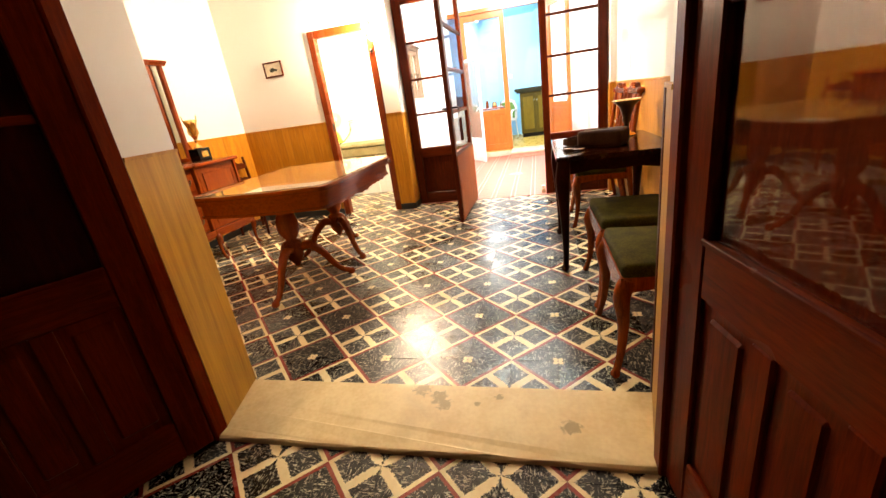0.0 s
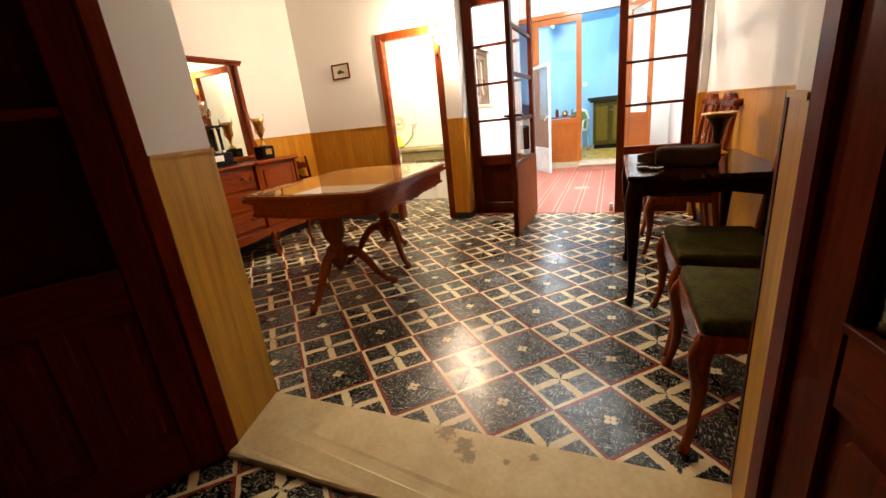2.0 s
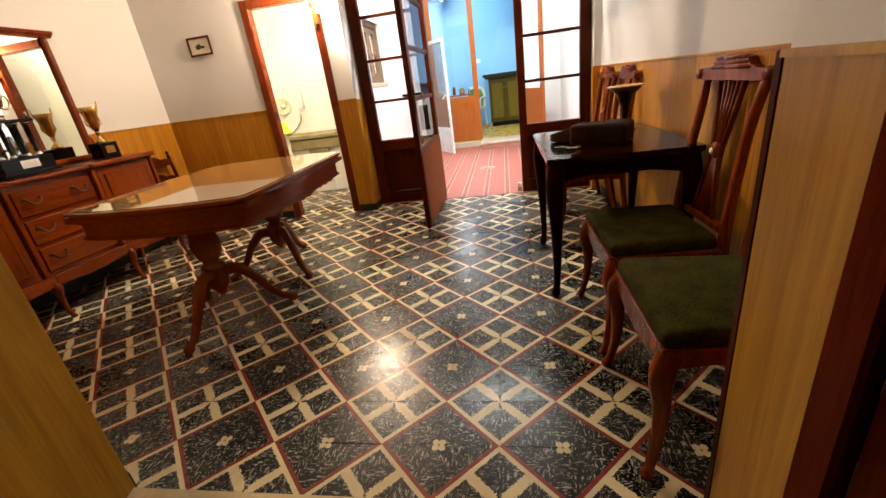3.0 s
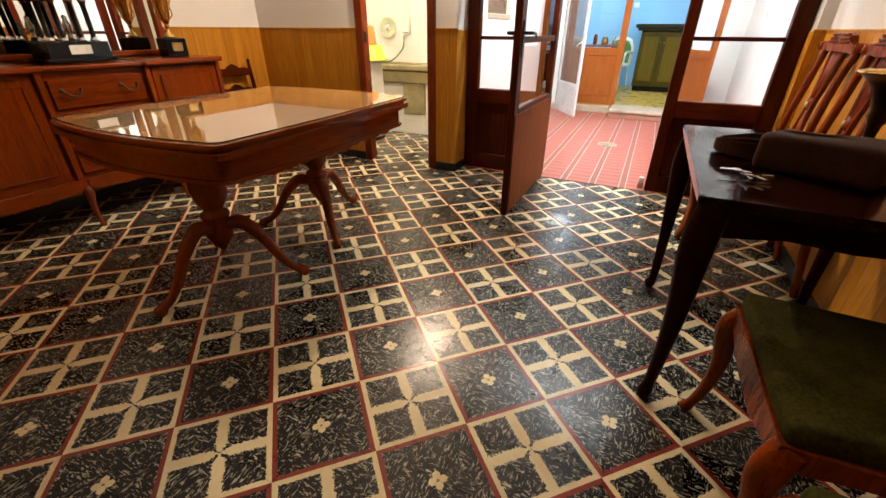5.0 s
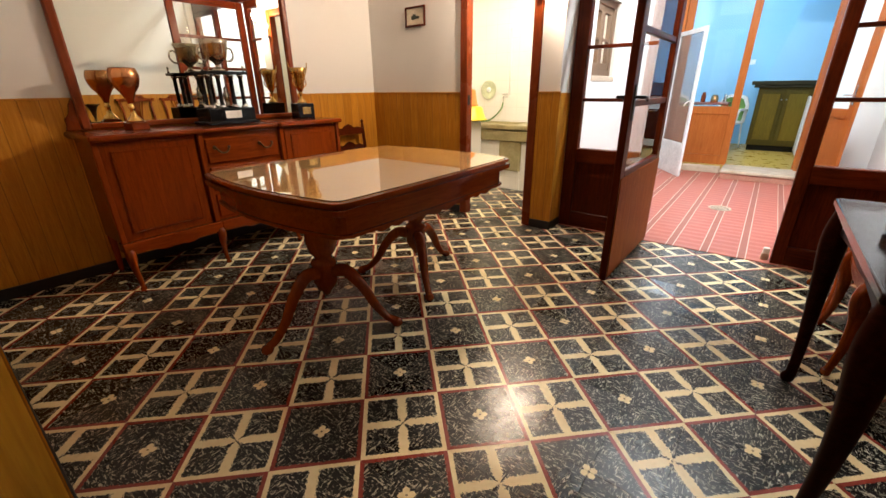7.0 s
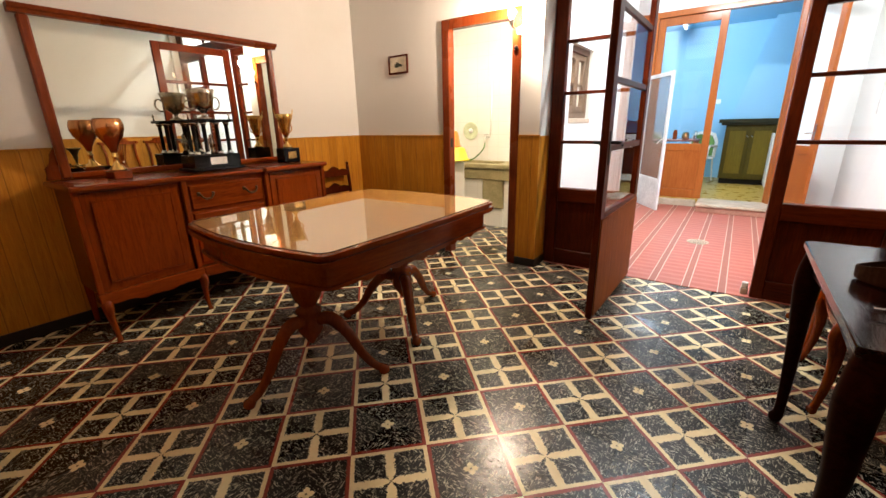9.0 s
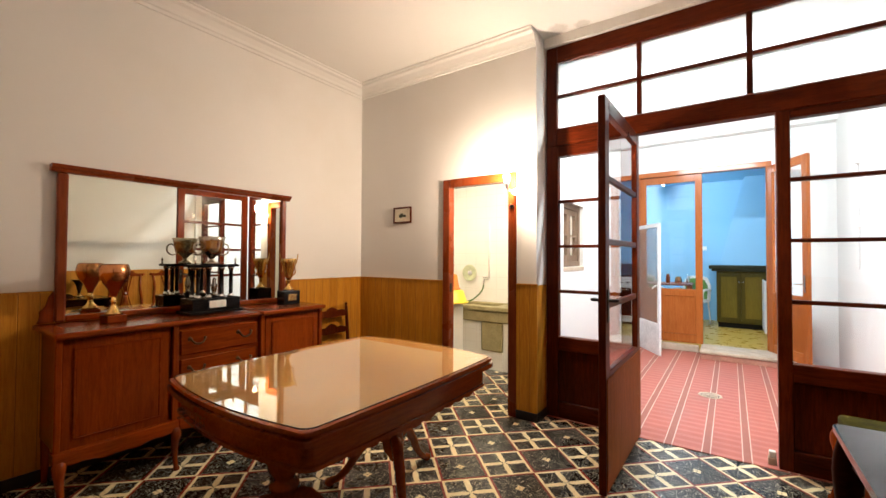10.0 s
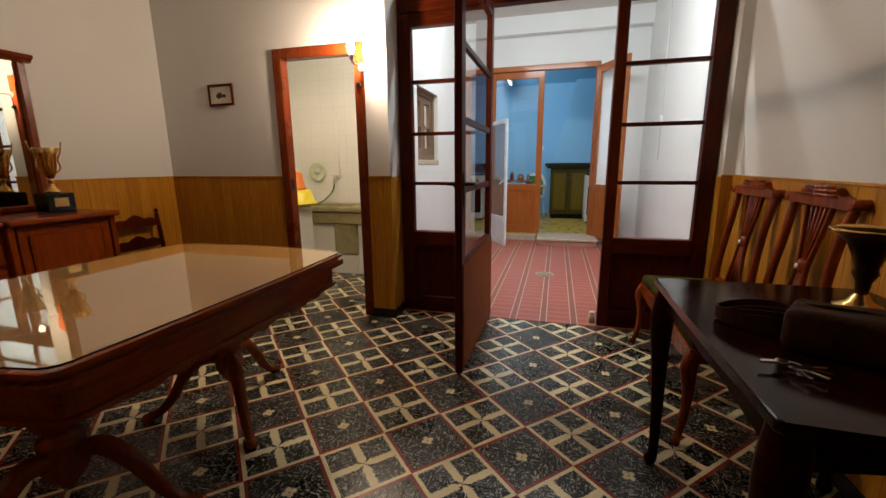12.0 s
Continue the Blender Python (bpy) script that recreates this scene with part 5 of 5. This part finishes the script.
def crate():
    o = thing("basin", "yellow plastic basin turned over on the washing machine", "basin", (-2.71, 5.06, 0.799))
    n = 20
    prof = [(0.17, 0.006), (0.186, 0.002), (0.188, 0.014), (0.168, 0.018), (0.135, 0.125), (0.12, 0.138), (0, 0.14), (0, 0.132), (0.118, 0.13), (0.155, 0.02), (0.17, 0.006)]
    part("bowl", lathe(prof, n), M_YELLOWP, o, "", True)
    c = thing("bucket", "orange plastic tub upended on the yellow basin", "bucket")
    c.matrix_basis = pose(-2.77, 5.07, 0.948, 0, 4, 0)
    part("wall", lathe([(0.135, 0.0), (0.14, 0.012), (0.128, 0.016), (0.098, 0.15), (0.085, 0.165), (0, 0.168)], n), M_ORANGEP, c, "", True)
    d = thing("plate", "pale green round strainer hung on the tiled wall", "strainer", (-2.974, 5.896, 1.097))
    part("dish", lathe([(0, 0), (0.06, 0.0), (0.10, 0.02), (0.108, 0.034), (0.104, 0.036), (0.06, 0.01), (0, 0.012)], 24), plain("pale_green_plastic", (0.58, 0.62, 0.40), 0.4), d, "", True).matrix_basis = pose(0, 0, 0, 90)
    part("boss", lathe([(0, 0.02), (0.03, 0.02), (0.026, 0.04), (0, 0.042)], 16), M_WHITEP, d, "", True).matrix_basis = pose(0, 0, 0, 90)


crate()

# ---- patio things ----
w = thing("window_1", "weathered brown casement window recessed in the patio wall", "window", (PAX0, 5.475, 1.21), kind="structure")
for b in ((-0.10, -0.03, -0.325, -0.27, 0, 0.64), (-0.10, -0.03, 0.27, 0.325, 0, 0.64), (-0.10, -0.03, -0.27, 0.27, 0, 0.055), (-0.10, -0.03, -0.27, 0.27, 0.585, 0.64)):
    part("window_frame", boxes(b, bevel=0.004), M_WINW, w)
for y0, y1 in ((-0.27, -0.002), (0.002, 0.27)):
    sash = part("casement", boxes((-0.085, -0.045, y0, y0 + 0.05, 0.055, 0.585), (-0.085, -0.045, y1 - 0.05, y1, 0.055, 0.585), (-0.085, -0.045, y0 + 0.05, y1 - 0.05, 0.055, 0.115), (-0.085, -0.045, y0 + 0.05, y1 - 0.05, 0.53, 0.585), bevel=0.003), M_WINW, w)
    part("glazing_bar", boxes((-0.08, -0.05, y0 + 0.05, y1 - 0.05, 0.305, 0.327), bevel=0.002), M_WINW, sash)
    for z0, z1 in ((0.115, 0.305), (0.327, 0.53)):
        part("pane", boxes((-0.067, -0.063, y0 + 0.05, y1 - 0.05, z0, z1), bevel=0), M_GLASS, sash)
part("window_sill", boxes((-0.03, 0.016, -0.325, 0.325, -0.045, -0.001), bevel=0.004), M_STEP, w)

kd = thing("door_1", "orange-brown wooden double door of the kitchen, one leaf shut", "door", (0, PAY + 0.06, 0), kind="structure")
part("jamb", boxes((DX0, DX0 + 0.06, -0.06, 0.05, 0.06, DXT), bevel=0.004), M_FARW, kd)
part("jamb", boxes((DX1 - 0.06, DX1, -0.06, 0.05, 0.06, DXT), bevel=0.004), M_FARW, kd)
part("head", boxes((DX0 + 0.06, DX1 - 0.06, -0.06, 0.05, DXT - 0.07, DXT), bevel=0.004), M_FARW, kd)


def kitchen_leaf(parent, w, z0, z1, m=None):
    obs = []
    for b, n, mt in (((0, 0.085, -0.02, 0.02, z0, z1), "stile", M_FARW), ((w - 0.085, w, -0.02, 0.02, z0, z1), "stile", M_FARW), ((0.085, w - 0.085, -0.02, 0.02, z1 - 0.1, z1), "rail", M_FARW), ((0.085, w - 0.085, -0.02, 0.02, 0.76, 0.86), "rail", M_FARW), ((0.085, w - 0.085, -0.02, 0.02, z0, z0 + 0.12), "rail", M_FARW), ((0.085, w - 0.085, -0.008, 0.008, z0 + 0.12, 0.76), "panel", M_FARW), ((0.085, w - 0.085, -0.002, 0.002, 0.86, z1 - 0.1), "pane", M_GLASS)):
        ob = part(n, boxes(b, bevel=0.004 if n != "pane" else 0), mt, parent)
        if m:
            ob.matrix_basis = m
        obs.append(ob)
    return obs


kitchen_leaf(kd, DXM - DX0 - 0.06 + 0.045, 0.1, DXT - 0.072, pose(DX0 + 0.061, 0.0, 0))
fl = thing("door_leaf", "orange-brown glazed kitchen door leaf standing open", "door", (DX1 - 0.03, PAY - 0.03, 0.012), -64)
kitchen_leaf(fl, 0.70, 0.09, DXT - 0.09)
part("handle", tube([(0.655, -0.022, 1.0, 0.008), (0.655, -0.06, 1.0, 0.008), (0.60, -0.065, 1.0, 0.008), (0.55, -0.06, 0.995, 0.006)], 8), M_CHROME, fl, "chrome lever handle", True)
part("handle_plate", boxes((0.64, 0.67, -0.026, -0.02, 0.9, 1.1), bevel=0.002), M_CHROME, fl)

sd = thing("screen_door", "white aluminium fly-screen door standing ajar", "door", (DX0 + 0.03, PAY - 0.06, 0.006), -57)
SW, SZ = 0.70, 1.765
for b in ((0, 0.05, -0.014, 0.014, 0, SZ), (SW - 0.05, SW, -0.014, 0.014, 0, SZ), (0.05, SW - 0.05, -0.014, 0.014, SZ - 0.05, SZ), (0.05, SW - 0.05, -0.012, 0.012, 0.0, 0.42)):
    part("frame", boxes(b, bevel=0.003), M_ALU, sd)
part("screen", boxes((0.05, SW - 0.05, -0.001, 0.001, 0.42, SZ - 0.05), bevel=0), M_MESH, sd, "grey translucent mesh")
part("handle", tube([(SW - 0.025, -0.014, 0.93, 0.007), (SW - 0.025, -0.045, 0.93, 0.007), (SW - 0.09, -0.05, 0.9, 0.007), (SW - 0.12, -0.045, 0.88, 0.006)], 8), M_ALU, sd, "", True)

setting("trim_kitchen_threshold", boxes((DX0 - 0.03, DXM, PAY - 0.1, PAY + 0.012, 0, 0.09), bevel=0.008), M_STEP, "pale stone threshold of the kitchen door")
stp = thing("step", "worn stone doorstep of the kitchen with a reddish riser", "step", (0, 0, 0.004))
part("tread", boxes((DXM + 0.03, 0.31, 7.55, PAY + 0.012, 0.07, 0.112), bevel=0.01), M_STEP, stp)
part("riser", boxes((DXM + 0.04, 0.30, 7.57, PAY + 0.012, 0, 0.07), bevel=0.004), plain("reddish_cement", (0.42, 0.20, 0.14), 0.7), stp, "reddish cement riser")
dr = thing("floor_drain", "round metal floor drain in the patio tiles", "drain", (-0.36, 5.95, 0.004))
part("rim", lathe([(0.075, 0), (0.098, 0), (0.096, 0.004), (0.078, 0.004), (0.075, 0)], 24), M_STEP, dr, "", True)
part("grate", lathe([(0, 0), (0.074, 0), (0.074, 0.002), (0, 0.003)], 24), M_IRON, dr)
for i in range(-2, 3):
    part("grate_bar", boxes((-0.065, 0.065, i * 0.024 - 0.006, i * 0.024 + 0.006, 0.002, 0.0045), bevel=0), M_STEP, dr)
ds = thing("door_stop", "small grey stone door stop with a white top", "door stop", (OR - 0.03, 4.64, 0.004))
part("block", boxes((-0.022, 0.022, -0.02, 0.02, 0, 0.045), bevel=0.004), M_STEP, ds)
part("cap", boxes((-0.018, 0.018, -0.016, 0.016, 0.045, 0.085), bevel=0.005), M_ENAMEL, ds, "white rounded top")
cb = thing("wall_cable", "thin cable with a switch hanging on the patio wall", "cable", (PAX1, 7.0, 0))
part("cable", tube([(-0.008, 0, 2.9, 0.004), (-0.01, 0.01, 2.3, 0.004), (-0.008, -0.01, 1.7, 0.004), (-0.01, 0.0, 1.2, 0.004)], 6), M_ALU, cb, "", True)
part("switch", boxes((-0.03, 0, -0.03, 0.03, 1.62, 1.7), bevel=0.004), M_WHITEP, cb)
part("junction_box", boxes((-0.03, 0, -0.035, 0.035, 2.25, 2.33), bevel=0.004), M_WHITEP, cb)
# The patio fixture is made up and unseen; the kitchen tube is a known lamp.
for nm, at, lab in (("tube_lamp", (-0.4, 5.08, 3.2), "made-up tube lamp under the patio roof, beside the added patio light"), ("tube_lamp", (-1.25, 9.7, 2.8), "lit fluorescent tube lamp on the kitchen ceiling")):
    o = thing(nm, lab, "lamp", at, 90 if "kitchen" in lab else 0)
    part("housing", boxes((-0.62, 0.62, -0.05, 0.05, -0.045, 0), bevel=0.006), M_WHITEP, o)
    part("tube", rod((-0.6, 0, -0.075), (0.6, 0, -0.075), 0.014, 10), M_TUBE2 if "kitchen" in lab else M_TUBE, o, "glowing glass tube", True)
    for s in (-1, 1):
        part("tube_holder", boxes((s * 0.61 - 0.012, s * 0.61 + 0.012, -0.018, 0.018, -0.095, -0.04), bevel=0.003), M_WHITEP, o)

# ---- kitchen things ----
o = thing("kitchen_counter", "olive-brown kitchen base unit with a thick dark top", "cabinet", (0, 9.95, KZ))
part("body", boxes((-0.40, 0.30, 0.03, 0.62, 0.09, 0.98), bevel=0.003), M_OLIVE, o)
part("plinth", boxes((-0.38, 0.28, 0.08, 0.6, 0, 0.09), bevel=0), M_BLACK, o)
for x0, x1 in ((-0.385, -0.055), (-0.045, 0.285)):
    d_ = part("door", boxes((x0, x1, 0.01, 0.03, 0.12, 0.95), bevel=0.003), M_OLIVE, o)
    part("panel", boxes((x0 + 0.05, x1 - 0.05, 0.003, 0.011, 0.18, 0.89), bevel=0.004), M_OLIVEP, d_)
    part("knob", lathe([(0, 0), (0.01, 0.004), (0.014, 0.02), (0, 0.026)], 10), M_CHROME, d_, "", True).matrix_basis = pose(x1 - 0.025 if x0 < -0.1 else x0 + 0.025, 0.01, 0.8, 90)
part("worktop", boxes((-0.47, 0.32, -0.03, 0.64, 0.98, 1.02), (-0.51, 0.33, -0.06, 0.64, 1.02, 1.08), bevel=0.008), wood("dark_olive_top", (0.02, 0.02, 0.008), (0.05, 0.045, 0.02), 0.4, 0.1, (0.7, 9, 9)), o, "thick dark moulded top")
o = thing("cooker", "white enamelled gas cooker beside the counter", "cooker", (0.50, 9.62, KZ))
part("body", box(bmesh.new(), -0.27, 0.27, -0.3, 0.3, 0.04, 0.86, 0.012, 2), M_ENAMEL, o)
part("oven_door", boxes((-0.24, 0.24, -0.318, -0.3, 0.16, 0.66), bevel=0.006), M_BLACK, o, "dark oven door")
part("handle", rod((-0.2, -0.345, 0.63), (0.2, -0.345, 0.63), 0.009), M_CHROME, o, "", True)
part("hob", boxes((-0.26, 0.26, -0.28, 0.28, 0.86, 0.875), bevel=0.003), M_BLACK, o)
for x in (-0.18, -0.06, 0.06, 0.18):
    part("knob", lathe([(0, 0), (0.018, 0.0), (0.016, 0.02), (0, 0.022)], 12), M_BLACK, o, "", True).matrix_basis = pose(x, -0.3, 0.76, 90)
for s in (-1, 1):
    part("foot", boxes((s * 0.22 - 0.02, s * 0.22 + 0.02, -0.27, 0.27, 0, 0.04), bevel=0), M_BLACK, o)
bm = bmesh.new()
lo = [bm.verts.new(p) for p in ((-0.36, 10.3, 1.185), (1.29, 10.3, 1.185), (1.29, 10.84, 1.185), (-0.36, 10.84, 1.185))]
hi = [bm.verts.new(p) for p in ((0.02, 10.55, 2.8), (1.29, 10.55, 2.8), (1.29, 10.84, 2.8), (0.02, 10.84, 2.8))]
bm.faces.new(lo)
bm.faces.new(hi)
for i in range(4):
    bm.faces.new((lo[i], lo[(i + 1) % 4], hi[(i + 1) % 4], hi[i]))
setting("trim_chimney_hood", bm, M_BLUE, "blue plastered sloping chimney hood")

o = thing("wall_socket", "white wall socket on the blue kitchen wall", "socket", (-0.62, 10.85, 1.5))
part("plate", boxes((-0.045, 0.045, -0.012, 0, -0.04, 0.04), bevel=0.004), M_WHITEP, o)
part("cover", boxes((-0.03, 0.03, -0.017, -0.0125, -0.026, 0.026), bevel=0.003), M_WHITEP, o)


def plastic_chair(at, turn):
    o = thing("plastic_chair", "white-legged garden chair with a green patterned cushion back", "chair", at, turn, "kitchen chairs")
    for s in (-1, 1):
        part("leg", tube([(-0.2, s * 0.22, 0.0, 0.018), (-0.18, s * 0.2, 0.42, 0.024)], 8, n=1, flat=0.6), M_WHITEP, o, "", True)
        part("leg", tube([(0.26, s * 0.22, 0.0, 0.018), (0.2, s * 0.2, 0.42, 0.022), (0.24, s * 0.2, 0.62, 0.02)], 8, flat=0.6), M_WHITEP, o, "", True)
        part("armrest", tube([(-0.2, s * 0.24, 0.42, 0.016), (-0.22, s * 0.25, 0.6, 0.018), (-0.1, s * 0.25, 0.64, 0.02), (0.22, s * 0.23, 0.62, 0.02)], 8), M_WHITEP, o, "", True)
    part("seat", boxes((-0.22, 0.22, -0.22, 0.22, 0.4, 0.425), bevel=0.012), M_WHITEP, o)
    part("backrest", prism([(-0.22, 0.42), (0.22, 0.42), (0.235, 0.7), (0.18, 0.84), (0.08, 0.875), (-0.08, 0.875), (-0.18, 0.84), (-0.235, 0.7)], 0.235, 0.262, "x", 0.008), M_WHITEP, o, "white plastic back")
    part("cushion", prism([(-0.18, 0.45), (0.18, 0.45), (0.19, 0.7), (0.14, 0.80), (0.06, 0.83), (-0.06, 0.83), (-0.14, 0.80), (-0.19, 0.7)], 0.205, 0.234, "x", 0.012), M_GREENP, o, "dark green patterned cushion")
    return o


pc = plastic_chair((-0.78, 10.1, KZ), 75)
copy_thing(pc, pose(-1.55, 10.25, KZ, 0, 0, 110))
o = thing("kitchen_table", "small wooden kitchen table covered with a red-brown oilcloth", "table", (-1.15, 9.75, KZ))
part("tabletop", boxes((-0.4, 0.4, -0.32, 0.32, 0.73, 0.76), bevel=0.006), plain("red_brown_oilcloth", (0.20, 0.06, 0.04), 0.45), o, "red-brown oilcloth top")
for x in (-0.36, 0.36):
    for y in (-0.28, 0.28):
        part("leg", boxes((x - 0.022, x + 0.022, y - 0.022, y + 0.022, 0, 0.73), bevel=0.003), M_FARW, o)
for x, y, r, h, mt, lab, cat in ((-0.95, 9.62, 0.055, 0.12, M_COPPER, "reddish pot on the kitchen table", "pot"), (-1.12, 9.7, 0.035, 0.16, M_MAHOG, "brown jar on the kitchen table", "jar"), (-0.82, 9.8, 0.028, 0.14, M_CHROME, "metal flask on the kitchen table", "flask")):
    o = thing(cat, lab, cat, (x, y, KZ + 0.76))
    part("body", lathe([(0, 0), (r * 0.9, 0), (r, h * 0.1), (r, h * 0.7), (r * 0.7, h * 0.85), (r * 0.75, h), (0, h)], 16), mt, o, "", True)

# ---- tiled floor, laid last ----
setting("floor_bed", boxes((-3.7, 1.5, -2.1, 6.05, -0.08, -0.0045), bevel=0), M_GROUT, "grey mortar bed under the floor tiles")
floor = thing("floor", "patterned black, cream and red cement tile floor", "floor", kind="structure")


def tile_mesh(bm, x, y, s=H, g=0.0003, c=0.0008):
    lo = [bm.verts.new((x + a * s / 2 - (g if a > 0 else -g), y + b * s / 2 - (g if b > 0 else -g), -0.0044)) for a, b in ((-1, -1), (1, -1), (1, 1), (-1, 1))]
    mid = [bm.verts.new((v.co.x, v.co.y, -0.0009)) for v in lo]
    top = [bm.verts.new((x + a * (s / 2 - g - c), y + b * (s / 2 - g - c), 0.0)) for a, b in ((-1, -1), (1, -1), (1, 1), (-1, 1))]
    for i in range(4):
        j = (i + 1) % 4
        bm.faces.new((lo[i], lo[j], mid[j], mid[i]))
        bm.faces.new((mid[i], mid[j], top[j], top[i]))
    bm.faces.new(top)


bm = bmesh.new()
tile_mesh(bm, 0, 0)
me = bpy.data.meshes.new("tile")
bm.to_mesh(me)
bm.free()
me.materials.append(M_TILE)
rest = bmesh.new()
rng = random.Random(3)
for i in range(-16, 9):
    for j in range(-18, 22):
        x, y = TX + H * (i + 0.5), TY + H * (j + 0.5)
        near = -2.05 < x < 0.75 and 1.3 < y < 4.6
        if near:
            ob = new("tile", me)
            ob.parent = floor
            ob.matrix_basis = pose(x, y, rng.uniform(-0.0006, 0.0), rng.uniform(-0.42, 0.42), rng.uniform(-0.42, 0.42), 0)
        elif y < 4.6 or x < -1.5:
            tile_mesh(rest, x, y)
ob = part("tiles", rest, M_TILE, floor)
ob["kind"] = "stuff"
